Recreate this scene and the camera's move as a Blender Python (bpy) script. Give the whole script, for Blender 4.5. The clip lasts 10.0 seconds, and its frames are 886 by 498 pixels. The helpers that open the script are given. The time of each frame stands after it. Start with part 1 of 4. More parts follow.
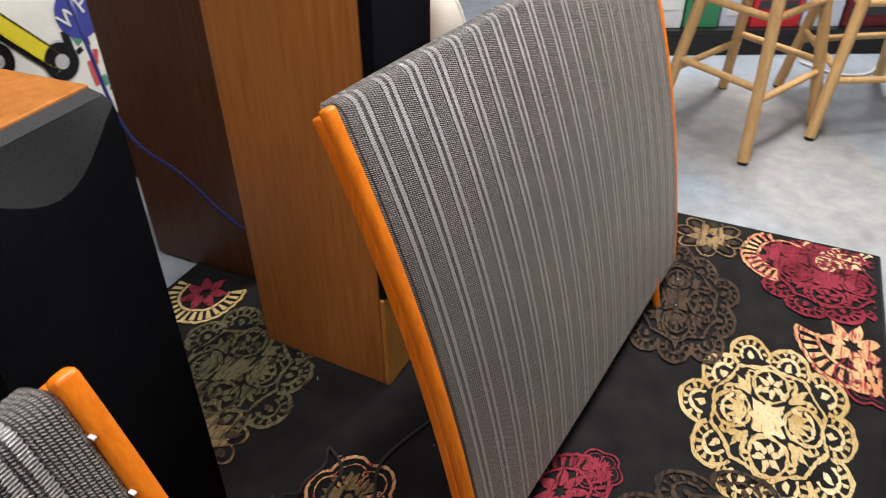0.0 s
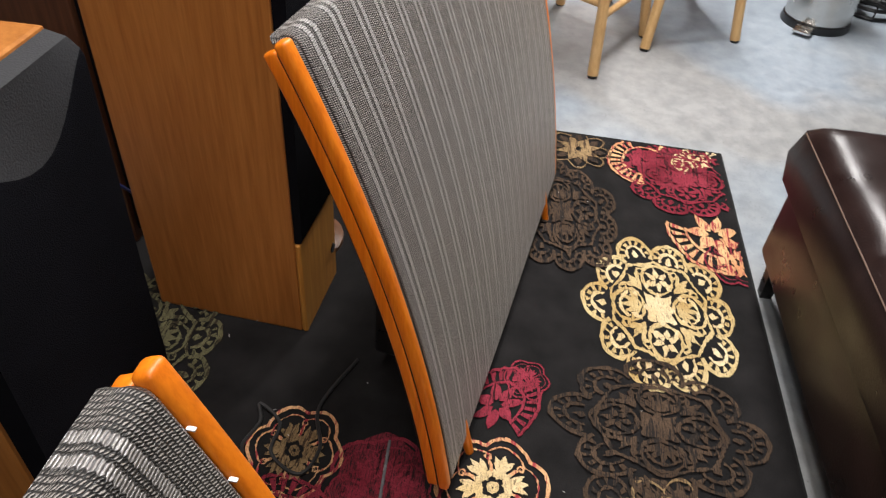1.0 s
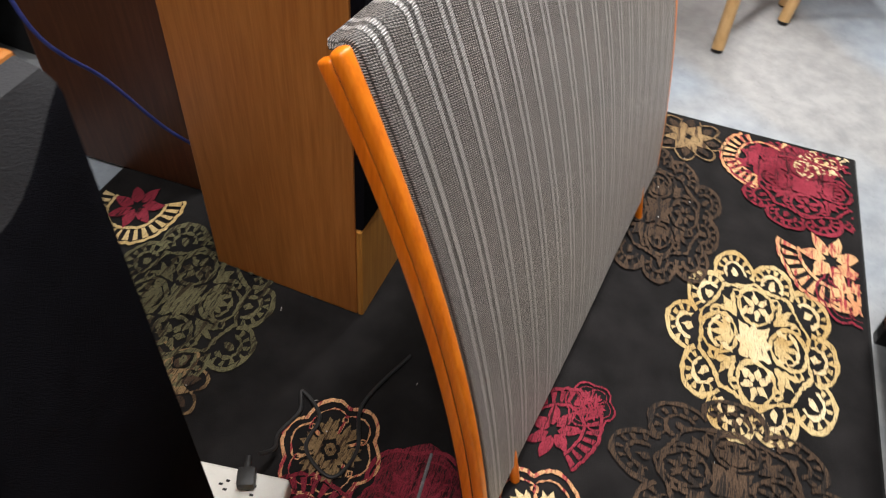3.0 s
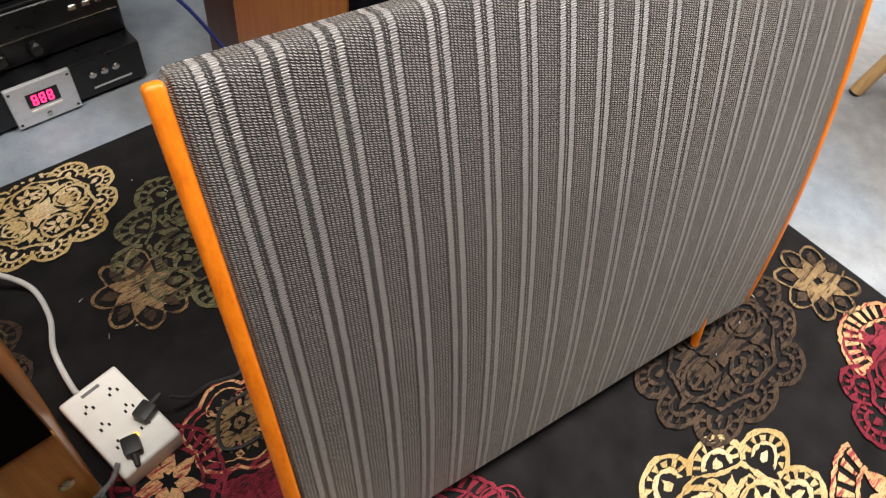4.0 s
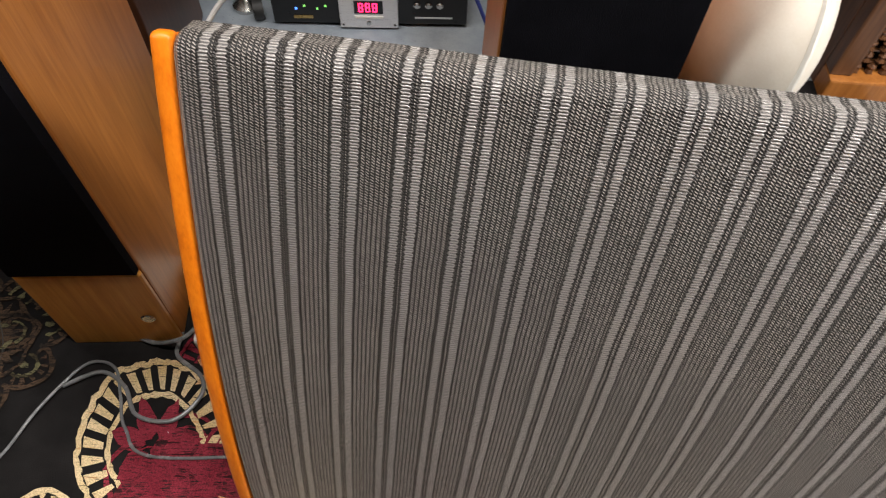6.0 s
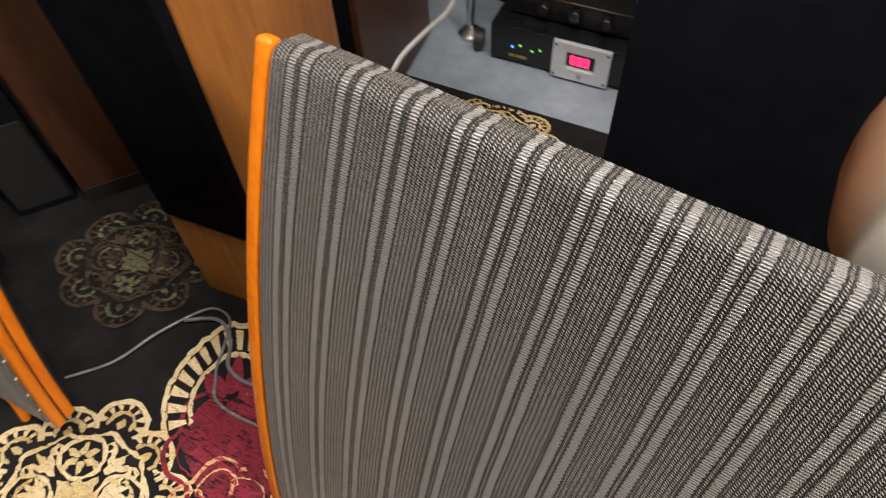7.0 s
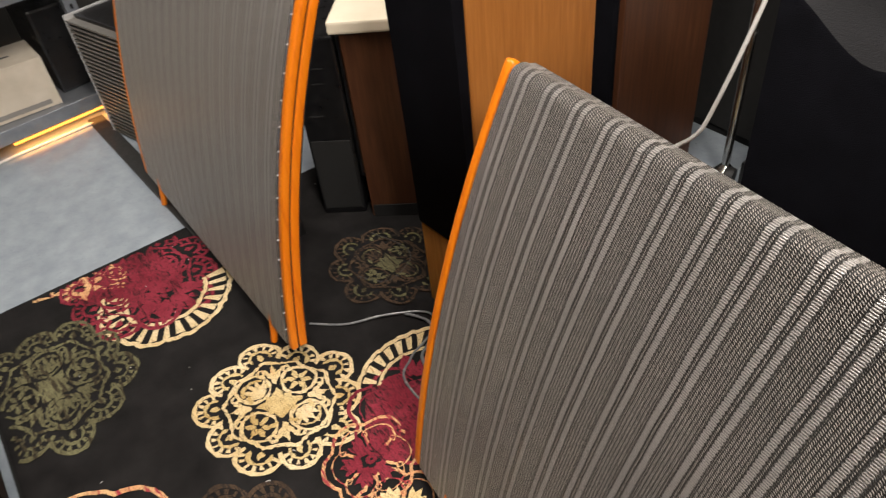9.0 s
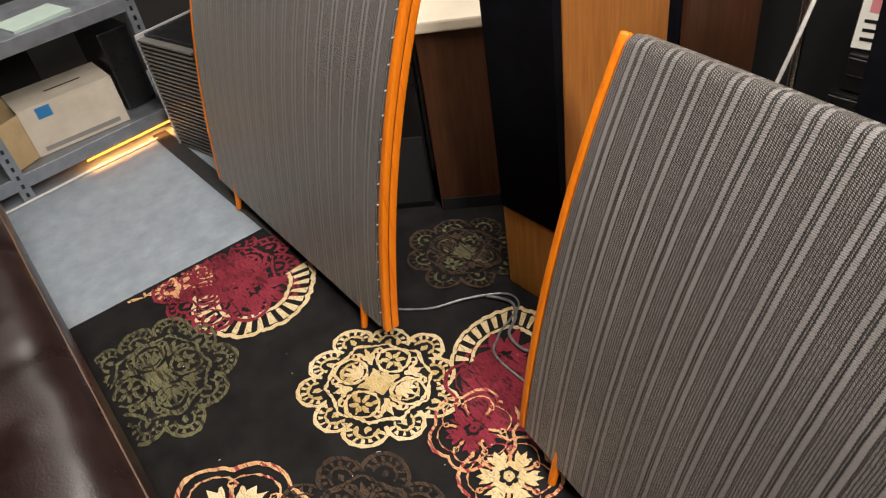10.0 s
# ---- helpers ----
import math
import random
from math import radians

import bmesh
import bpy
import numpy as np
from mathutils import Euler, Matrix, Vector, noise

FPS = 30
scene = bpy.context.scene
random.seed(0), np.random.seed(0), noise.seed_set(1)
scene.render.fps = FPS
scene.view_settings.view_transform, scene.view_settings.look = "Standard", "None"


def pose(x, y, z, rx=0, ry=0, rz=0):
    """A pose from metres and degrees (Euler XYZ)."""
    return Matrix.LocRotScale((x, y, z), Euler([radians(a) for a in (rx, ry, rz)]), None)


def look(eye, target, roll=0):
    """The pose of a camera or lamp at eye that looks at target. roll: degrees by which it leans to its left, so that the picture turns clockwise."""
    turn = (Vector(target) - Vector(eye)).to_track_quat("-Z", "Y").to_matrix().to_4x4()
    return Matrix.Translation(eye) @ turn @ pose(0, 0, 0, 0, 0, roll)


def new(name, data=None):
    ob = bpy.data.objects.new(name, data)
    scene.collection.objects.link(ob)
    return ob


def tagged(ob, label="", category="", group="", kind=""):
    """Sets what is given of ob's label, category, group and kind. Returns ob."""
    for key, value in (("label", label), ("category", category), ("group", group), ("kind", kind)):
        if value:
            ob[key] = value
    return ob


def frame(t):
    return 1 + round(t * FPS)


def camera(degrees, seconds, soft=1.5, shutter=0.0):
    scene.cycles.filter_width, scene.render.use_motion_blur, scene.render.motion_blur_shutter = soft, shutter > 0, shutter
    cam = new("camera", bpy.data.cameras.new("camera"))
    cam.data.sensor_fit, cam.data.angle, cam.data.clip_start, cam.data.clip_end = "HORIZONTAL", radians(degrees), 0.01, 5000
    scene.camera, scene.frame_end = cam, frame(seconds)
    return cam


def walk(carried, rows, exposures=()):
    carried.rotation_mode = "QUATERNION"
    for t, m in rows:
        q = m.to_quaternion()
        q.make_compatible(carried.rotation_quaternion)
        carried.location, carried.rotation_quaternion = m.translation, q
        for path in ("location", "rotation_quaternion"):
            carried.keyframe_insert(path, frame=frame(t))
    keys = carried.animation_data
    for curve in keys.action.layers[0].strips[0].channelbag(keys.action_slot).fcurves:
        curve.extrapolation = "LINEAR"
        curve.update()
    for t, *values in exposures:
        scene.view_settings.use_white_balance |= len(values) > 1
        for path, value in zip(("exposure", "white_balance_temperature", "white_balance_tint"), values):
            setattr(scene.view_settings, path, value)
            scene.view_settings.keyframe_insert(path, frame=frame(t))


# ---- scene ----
cam = camera(64.5, 10.0, 1.15, 0.25)
PATH = [
    (0, (-0.516, -0.525, 1.12), (0.822, 0.386, -0.054), -0.3),
    (0.5, (-0.542, -0.415, 1.123), (0.906, 0.191, -0.117), 1.9),
    (1, (-0.583, -0.361, 1.108), (0.869, 0.047, -0.205), 4.9),
    (1.5, (-0.585, -0.296, 1.103), (0.863, -0.086, -0.262), 6.2),
    (2, (-0.574, -0.218, 1.098), (0.847, -0.061, -0.3), 7.7),
    (2.5, (-0.533, -0.224, 1.097), (0.838, 0.052, -0.333), 9.0),
    (3, (-0.405, -0.307, 1.111), (0.827, 0.248, -0.363), 6.3),
    (3.2, (-0.334, -0.369, 1.126), (0.812, 0.309, -0.367), 6.3),
    (4.3, (0.029, -0.473, 1.196), (0.697, 0.469, -0.437), 11.1),
    (4.5, (0.064, -0.469, 1.209), (0.66, 0.482, -0.446), 10.3),
    (5, (0.175, -0.435, 1.206), (0.492, 0.605, -0.473), 9.1),
    (5.5, (0.289, -0.419, 1.198), (0.369, 0.647, -0.492), 7.1),
    (5.7, (0.298, -0.42, 1.186), (0.278, 0.645, -0.506), 5.0),
    (6.8, (0.391, -0.301, 1.157), (-0.108, 0.639, -0.536), -0.9),
    (7, (0.436, -0.313, 1.164), (-0.26, 0.6, -0.474), -3.3),
    (7.5, (0.522, -0.363, 1.158), (-0.5, 0.462, -0.35), -4.5),
    (8, (0.524, -0.383, 1.146), (-0.566, 0.409, -0.331), -4.6),
    (8.5, (0.579, -0.403, 1.171), (-0.623, 0.349, -0.24), -4.3),
    (9, (0.743, -0.443, 1.194), (-0.65, 0.164, -0.107), -6.8),
    (9.5, (0.802, -0.519, 1.208), (-0.693, -0.044, -0.033), -9.2),
    (10, (0.767, -0.645, 1.205), (-0.669, -0.045, -0.052), -9.7),
]
walk(cam, [(t, look(eye, goal, lean)) for t, eye, goal, lean in PATH],
     exposures=[(0.0, 0.06, 6250, 10), (2.0, 0.0, 6250, 10), (3.0, 0.14, 6250, 10), (4.5, 0.30, 6500, 10), (5.5, 0.10, 6500, 10), (7.5, 0.10, 6600, 10), (9.0, 0.16, 6800, 10), (10.0, 0.12, 6750, 10)])

# ---- world and lights ----
world = bpy.data.worlds.new("world")
scene.world = world
world.use_nodes = True
world.node_tree.nodes["Background"].inputs[0].default_value = (0.9, 0.95, 1.0, 1)
world.node_tree.nodes["Background"].inputs[1].default_value = 0.012
scene.view_settings.exposure = 0.0


def area_lamp(name, place, target, size_x, size_y, watts, colour):
    data = bpy.data.lights.new(name, "AREA")
    data.shape, data.size, data.size_y, data.energy, data.color = "RECTANGLE", size_x, size_y, watts, colour
    ob = new(name, data)
    ob.matrix_world = look(place, target)
    return ob


CEIL = 2.6
# assumed ceiling lamps, all out of view; places and watts balance the brightness
LAMPS = [(-1.95, -1.00, 26), (0.20, -0.15, 25), (1.40, -0.05, 18), (2.2, -0.45, 58), (2.95, -0.25, 60), (-0.42, 0.18, 19)]
for lx, ly, watts in LAMPS:
    area_lamp("ceiling_lamp_light", (lx, ly, CEIL - 0.07), (lx, ly, 0), 1.1, 0.16, watts, (1.0, 0.95, 0.90))


# ---- materials ----
def material(name, rough=0.6, metal=0.0, spec=0.5):
    m = bpy.data.materials.new(name)
    m.use_nodes = True
    b = m.node_tree.nodes["Principled BSDF"]
    b.inputs["Roughness"].default_value, b.inputs["Metallic"].default_value = rough, metal
    b.inputs["Specular IOR Level"].default_value = spec
    return m, m.node_tree.nodes, m.node_tree.links, b


def ramp(nodes, stops):
    r = nodes.new("ShaderNodeValToRGB")
    while len(r.color_ramp.elements) < len(stops):
        r.color_ramp.elements.new(0.5)
    for e, (p, c) in zip(r.color_ramp.elements, stops):
        e.position, e.color = p, (*c, 1)
    return r


def noise_node(nodes, links, scale, detail=4, rough=0.55, stretch=None, coord="Object"):
    tc = nodes.new("ShaderNodeTexCoord")
    n = nodes.new("ShaderNodeTexNoise")
    n.inputs["Scale"].default_value, n.inputs["Detail"].default_value, n.inputs["Roughness"].default_value = scale, detail, rough
    out = tc.outputs[coord]
    if stretch:
        mp = nodes.new("ShaderNodeMapping")
        mp.inputs["Scale"].default_value = stretch
        links.new(out, mp.inputs[0])
        out = mp.outputs[0]
    links.new(out, n.inputs["Vector"])
    return n


def bump(nodes, links, b, src, strength, dist=0.002):
    bp = nodes.new("ShaderNodeBump")
    bp.inputs["Strength"].default_value, bp.inputs["Distance"].default_value = strength, dist
    links.new(src, bp.inputs["Height"])
    links.new(bp.outputs[0], b.inputs["Normal"])
    return bp


def plain(name, lo, hi, rough=0.6, scale=30, metal=0.0, strength=0.1, stretch=None, spec=0.5, fine=400, dist=0.002):
    """Two tones mottled at a coarse and a fine scale, with a fine relief."""
    m, n, l, b = material(name, rough, metal, spec)
    a, f = noise_node(n, l, scale, 5, stretch=stretch), noise_node(n, l, fine, 2)
    mix = n.new("ShaderNodeMath")
    mix.operation = "MULTIPLY_ADD"
    l.new(f.outputs[0], mix.inputs[0])
    mix.inputs[1].default_value = 0.35
    l.new(a.outputs[0], mix.inputs[2])
    r = ramp(n, [(0.42, lo), (0.92, hi)])
    l.new(mix.outputs[0], r.inputs[0])
    l.new(r.outputs[0], b.inputs["Base Color"])
    rr = ramp(n, [(0.3, (max(rough - 0.1, 0.02),) * 3), (0.8, (min(rough + 0.12, 1),) * 3)])
    l.new(a.outputs[0], rr.inputs[0])
    l.new(rr.outputs[0], b.inputs["Roughness"])
    bump(n, l, b, f.outputs[0], strength, dist)
    return m


def wood(name, dark, mid, light, rough=0.4, scale=6.0, along=(14, 14, 0.9)):
    m, n, l, b = material(name, rough)
    a = noise_node(n, l, scale, 6, 0.6, along)
    g = noise_node(n, l, 60, 3, 0.6, (5, 5, 0.18))
    mix = n.new("ShaderNodeMath")
    mix.operation = "MULTIPLY_ADD"
    l.new(g.outputs[0], mix.inputs[0])
    mix.inputs[1].default_value = 0.5
    l.new(a.outputs[0], mix.inputs[2])
    r = ramp(n, [(0.5, dark), (0.75, mid), (1.0, light)])
    l.new(mix.outputs[0], r.inputs[0])
    l.new(r.outputs[0], b.inputs["Base Color"])
    bump(n, l, b, g.outputs[0], 0.08, 0.001)
    return m


def floor_paint():
    """Blue-grey floor paint worn to beige concrete in wide patches, with scuffs and specks."""
    m, n, l, b = material("painted_concrete", 0.45)
    big, mid, fine = noise_node(n, l, 0.8, 3), noise_node(n, l, 16, 6, 0.7), noise_node(n, l, 150, 3, 0.7)
    blue = ramp(n, [(0.30, (0.205, 0.24, 0.28)), (0.66, (0.305, 0.345, 0.385))])
    worn = ramp(n, [(0.36, (0.215, 0.218, 0.22)), (0.62, (0.305, 0.305, 0.30))])
    l.new(mid.outputs[0], blue.inputs[0])
    l.new(mid.outputs[0], worn.inputs[0])
    where = ramp(n, [(0.50, (0, 0, 0)), (0.60, (1, 1, 1))])
    l.new(big.outputs[0], where.inputs[0])
    mix = n.new("ShaderNodeMix")
    mix.data_type = "RGBA"
    l.new(where.outputs[0], mix.inputs["Factor"])
    l.new(blue.outputs[0], mix.inputs["A"])
    l.new(worn.outputs[0], mix.inputs["B"])
    speck = ramp(n, [(0.26, (0.35, 0.33, 0.31)), (0.36, (1, 1, 1))])
    l.new(fine.outputs[0], speck.inputs[0])
    mul = n.new("ShaderNodeMix")
    mul.data_type, mul.blend_type = "RGBA", "MULTIPLY"
    mul.inputs["Factor"].default_value = 0.8
    l.new(mix.outputs["Result"], mul.inputs["A"])
    l.new(speck.outputs[0], mul.inputs["B"])
    l.new(mul.outputs["Result"], b.inputs["Base Color"])
    rr = ramp(n, [(0.3, (0.35, 0.35, 0.35)), (0.7, (0.62, 0.62, 0.62))])
    l.new(mid.outputs[0], rr.inputs[0])
    l.new(rr.outputs[0], b.inputs["Roughness"])
    bump(n, l, b, fine.outputs[0], 0.3, 0.002)
    return m


M_FLOOR = floor_paint()
M_WALL = plain("dark_wall_paint", (0.012, 0.011, 0.010), (0.028, 0.025, 0.022), 0.85, 3)
M_CEIL = plain("ceiling_tile", (0.6, 0.6, 0.58), (0.75, 0.75, 0.72), 0.9, 8)
M_BACK = plain("grey_brown_wall_paint", (0.10, 0.09, 0.08), (0.15, 0.14, 0.125), 0.8, 3)
M_RUG = plain("black_rug_pile", (0.0065, 0.006, 0.006), (0.020, 0.0185, 0.0185), 0.95, 14, strength=0.5, spec=0.1, fine=700)
M_ORANGE = wood("orange_stained_wood", (0.66, 0.145, 0.004), (0.80, 0.20, 0.006), (0.88, 0.25, 0.012), 0.38)
M_CHERRY = wood("cherry_veneer", (0.28, 0.095, 0.019), (0.37, 0.138, 0.030), (0.45, 0.180, 0.044), 0.35)
M_MAPLE = wood("amber_plinth_wood", (0.42, 0.17, 0.03), (0.52, 0.23, 0.045), (0.6, 0.3, 0.07), 0.35)
M_BROWN = wood("dark_brown_veneer", (0.045, 0.016, 0.008), (0.075, 0.028, 0.013), (0.11, 0.045, 0.02), 0.38)
M_WALNUT = wood("walnut_veneer", (0.06, 0.025, 0.01), (0.12, 0.05, 0.02), (0.18, 0.08, 0.035), 0.35)
M_RATTAN = wood("pale_rattan", (0.48, 0.27, 0.10), (0.62, 0.38, 0.16), (0.7, 0.46, 0.22), 0.45)
M_GRILLE = plain("black_grille_cloth", (0.0032, 0.0032, 0.0045), (0.0065, 0.0065, 0.009), 0.9, 40, strength=0.4, spec=0.05, fine=900)
M_CHARCOAL = plain("charcoal_foam_edge", (0.011, 0.011, 0.013), (0.019, 0.019, 0.022), 0.8, 30, strength=0.3, fine=600)
M_BLACK = plain("black_plastic", (0.004, 0.004, 0.0045), (0.009, 0.009, 0.010), 0.35, 40)
M_BLACK_MATT = plain("black_backing", (0.004, 0.004, 0.004), (0.009, 0.009, 0.009), 0.9, 40)
M_RUBBER = plain("black_rubber", (0.012, 0.012, 0.012), (0.025, 0.025, 0.025), 0.55, 60)
M_LEATHER = plain("dark_brown_leather", (0.010, 0.005, 0.0045), (0.026, 0.012, 0.0105), 0.34, 9, strength=0.35, spec=0.4, fine=260, dist=0.001)
M_WHITE = plain("white_plastic", (0.74, 0.73, 0.67), (0.84, 0.83, 0.77), 0.4, 20)
M_CREAM = plain("cream_laminate", (0.66, 0.58, 0.44), (0.78, 0.70, 0.56), 0.5, 10)
M_SHADE = plain("ivory_fabric", (0.74, 0.68, 0.58), (0.84, 0.79, 0.70), 0.8, 30)
M_CABLE = plain("white_cable_sheath", (0.55, 0.54, 0.52), (0.68, 0.67, 0.64), 0.45, 50)
M_GREYCABLE = plain("grey_cable_sheath", (0.13, 0.135, 0.14), (0.22, 0.225, 0.23), 0.25, 50)
M_BLUECABLE = plain("blue_cable_sheath", (0.02, 0.03, 0.16), (0.04, 0.06, 0.26), 0.4, 50)
M_ALU = plain("brushed_aluminium", (0.60, 0.60, 0.61), (0.76, 0.76, 0.77), 0.35, 60, metal=0.45, stretch=(1, 1, 30))
M_STEEL = plain("stainless_steel", (0.5, 0.49, 0.47), (0.66, 0.65, 0.62), 0.22, 20, metal=1.0)
M_ZINC = plain("grey_zinc_steel", (0.22, 0.24, 0.27), (0.34, 0.36, 0.40), 0.45, 20, metal=0.6)
M_CARD = plain("white_cardboard", (0.55, 0.48, 0.38), (0.70, 0.62, 0.52), 0.8, 12)
M_CARD_BROWN = plain("tan_cardboard", (0.42, 0.29, 0.14), (0.55, 0.40, 0.22), 0.8, 12)
M_HEATSINK = plain("grey_metal_fins", (0.16, 0.15, 0.14), (0.26, 0.25, 0.23), 0.45, 25, metal=0.5)
M_BRASS = plain("aged_brass", (0.45, 0.30, 0.10), (0.6, 0.42, 0.18), 0.35, 40, metal=0.9)


def tint(name, c, rough=0.6):
    return plain(name, tuple(v * 0.82 for v in c), c, rough, 25)


def glow(name, c, strength):
    m, n, l, b = material(name)
    b.inputs["Base Color"].default_value = (*c, 1)
    b.inputs["Emission Color"].default_value = (*c, 1)
    b.inputs["Emission Strength"].default_value = strength
    return m


def fabric():
    """Striped grille fabric: paired pale bands on a dark twill; u runs across and v up the cloth, in metres."""
    m, n, l, b = material("striped_grille_fabric", 0.34, 0.0, 1.0)
    uv = n.new("ShaderNodeUVMap")
    sep = n.new("ShaderNodeSeparateXYZ")
    l.new(uv.outputs[0], sep.inputs[0])

    def op(kind, a, c=None, d=None):
        q = n.new("ShaderNodeMath")
        q.operation = kind
        for i, v in enumerate((a, c, d)):
            if v is None:
                continue
            if isinstance(v, (int, float)):
                q.inputs[i].default_value = v
            else:
                l.new(v, q.inputs[i])
        return q.outputs[0]

    u, v = sep.outputs[0], sep.outputs[1]
    pitch = 0.0544
    wave = noise_node(n, l, 22, 3, 0.6, (1.0, 1.0, 1.0), "UV")
    wav = op("SUBTRACT", wave.outputs[0], 0.5)
    ph = op("FRACT", op("ADD", op("ADD", op("DIVIDE", u, pitch), -0.03 + 2), op("MULTIPLY", wav, 0.045)))

    def bar(x, centre, half, edge):
        """1 within half of centre, falling to 0 over edge."""
        return op("MINIMUM", op("MAXIMUM", op("DIVIDE", op("SUBTRACT", half + edge, op("ABSOLUTE", op("SUBTRACT", x, centre))), edge), 0.0), 1.0)

    row = 0.0027
    # two bands in every repeat with saw-toothed edges, and a dark thread on either side
    tooth = op("MULTIPLY", op("SINE", op("MULTIPLY", v, math.pi / row)), 0.014)
    saw = op("ADD", ph, tooth)
    stripe = op("MAXIMUM", bar(saw, 0.485, 0.060, 0.020), bar(saw, 0.760, 0.060, 0.020))
    gutter = op("MAXIMUM", bar(ph, 0.485, 0.105, 0.02), bar(ph, 0.760, 0.105, 0.02))
    # ground: columns of short slanted stitches, each half a row on from the last
    col = op("ADD", op("DIVIDE", u, 0.0045), op("MULTIPLY", wav, 0.5))
    lean = op("MULTIPLY", op("FRACT", col), 0.9)
    fuzz = noise_node(n, l, 420, 2, 0.5, (1.0, 1.0, 1.0), "UV")
    step = op("ADD", op("ADD", op("MULTIPLY", op("FLOOR", col), 0.5), lean), op("MULTIPLY", op("SUBTRACT", fuzz.outputs[0], 0.5), 0.9))
    stitch = op("MULTIPLY_ADD", op("SINE", op("MULTIPLY", op("ADD", op("DIVIDE", v, row), step), 2 * math.pi)), 0.5, 0.5)
    gap = bar(op("FRACT", col), 0.5, 0.26, 0.24)
    ground_w = op("MULTIPLY", stitch, op("MULTIPLY_ADD", gap, 0.72, 0.28))
    # bands: level ribs
    rib = op("MULTIPLY_ADD", op("SINE", op("MULTIPLY", op("ADD", v, op("MULTIPLY", fuzz.outputs[0], 0.0016)), 2 * math.pi / row)), 0.5, 0.5)
    g = ramp(n, [(0.22, (0.004, 0.0035, 0.0035)), (0.55, (0.044, 0.040, 0.037)), (1.0, (0.39, 0.354, 0.33))])
    s = ramp(n, [(0.0, (0.030, 0.027, 0.026)), (0.40, (0.10, 0.090, 0.086)), (1.0, (0.33, 0.302, 0.287))])
    l.new(op("MULTIPLY", ground_w, op("SUBTRACT", 1.0, op("MULTIPLY", gutter, 0.55))), g.inputs[0])
    l.new(rib, s.inputs[0])
    mix = n.new("ShaderNodeMix")
    mix.data_type = "RGBA"
    l.new(stripe, mix.inputs["Factor"])
    l.new(g.outputs[0], mix.inputs["A"])
    l.new(s.outputs[0], mix.inputs["B"])
    w01 = op("ADD", op("MULTIPLY", ground_w, op("SUBTRACT", 1.0, stripe)), op("MULTIPLY", rib, stripe))
    dirt = noise_node(n, l, 5, 4)
    dr = ramp(n, [(0.3, (0.80, 0.80, 0.80)), (0.7, (1.06, 1.05, 1.03))])
    l.new(dirt.outputs[0], dr.inputs[0])
    mul = n.new("ShaderNodeMix")
    mul.data_type, mul.blend_type = "RGBA", "MULTIPLY"
    mul.inputs["Factor"].default_value = 1.0
    l.new(mix.outputs["Result"], mul.inputs["A"])
    l.new(dr.outputs[0], mul.inputs["B"])
    l.new(mul.outputs["Result"], b.inputs["Base Color"])
    bump(n, l, b, op("ADD", w01, op("MULTIPLY", stripe, 0.5)), 0.6, 0.0012)
    # the yarns run across the cloth and shine along their sides
    tan = n.new("ShaderNodeTangent")
    tan.direction_type = "UV_MAP"
    l.new(tan.outputs[0], b.inputs["Tangent"])
    b.inputs["IOR"].default_value = 1.75
    l.new(op("MULTIPLY_ADD", stripe, 0.75, 0.25), b.inputs["Specular IOR Level"])
    b.inputs["Anisotropic"].default_value = 0.85
    b.inputs["Anisotropic Rotation"].default_value = 0.25
    b.inputs["Sheen Weight"].default_value = 0.3
    b.inputs["Sheen Roughness"].default_value = 0.35
    b.inputs["Sheen Tint"].default_value = (1.0, 0.93, 0.84, 1)
    return m


M_FABRIC = fabric()


# ---- shape helpers ----
def link_mesh(name, bm, mat, smooth=False):
    me = bpy.data.meshes.new(name)
    bm.normal_update()
    bm.to_mesh(me)
    bm.free()
    for mm in (mat if isinstance(mat, (list, tuple)) else [mat]):
        me.materials.append(mm)
    if smooth:
        me.polygons.foreach_set("use_smooth", [True] * len(me.polygons))
        me.set_sharp_from_angle(angle=radians(40))
    return new(name, me)


def part(name, bm, mat, parent, label="", smooth=False):
    ob = link_mesh(name, bm, mat, smooth)
    ob.parent = parent
    if label:
        tagged(ob, label)
    return ob


def thing(name, m, label, category, group="", kind=""):
    ob = new(name)
    ob.empty_display_size = 0.05
    ob.matrix_world = m
    return tagged(ob, label, category, group, kind)


def box(x0, x1, y0, y1, z0, z1, bevel=0.0, seg=2, bm=None):
    own = bmesh.new()
    vs = [own.verts.new((x, y, z)) for z in (z0, z1) for y in (y0, y1) for x in (x0, x1)]
    for f in ((0, 2, 3, 1), (4, 5, 7, 6), (0, 1, 5, 4), (2, 6, 7, 3), (0, 4, 6, 2), (1, 3, 7, 5)):
        own.faces.new([vs[i] for i in f])
    if bevel:
        bmesh.ops.bevel(own, geom=own.edges[:], offset=bevel, segments=seg, affect="EDGES", profile=0.6)
    if bm is None:
        return own
    return join(bm, own)


def join(bm, other):
    me = bpy.data.meshes.new("tmp")
    other.to_mesh(me)
    other.free()
    bm.from_mesh(me)
    bpy.data.meshes.remove(me)
    return bm


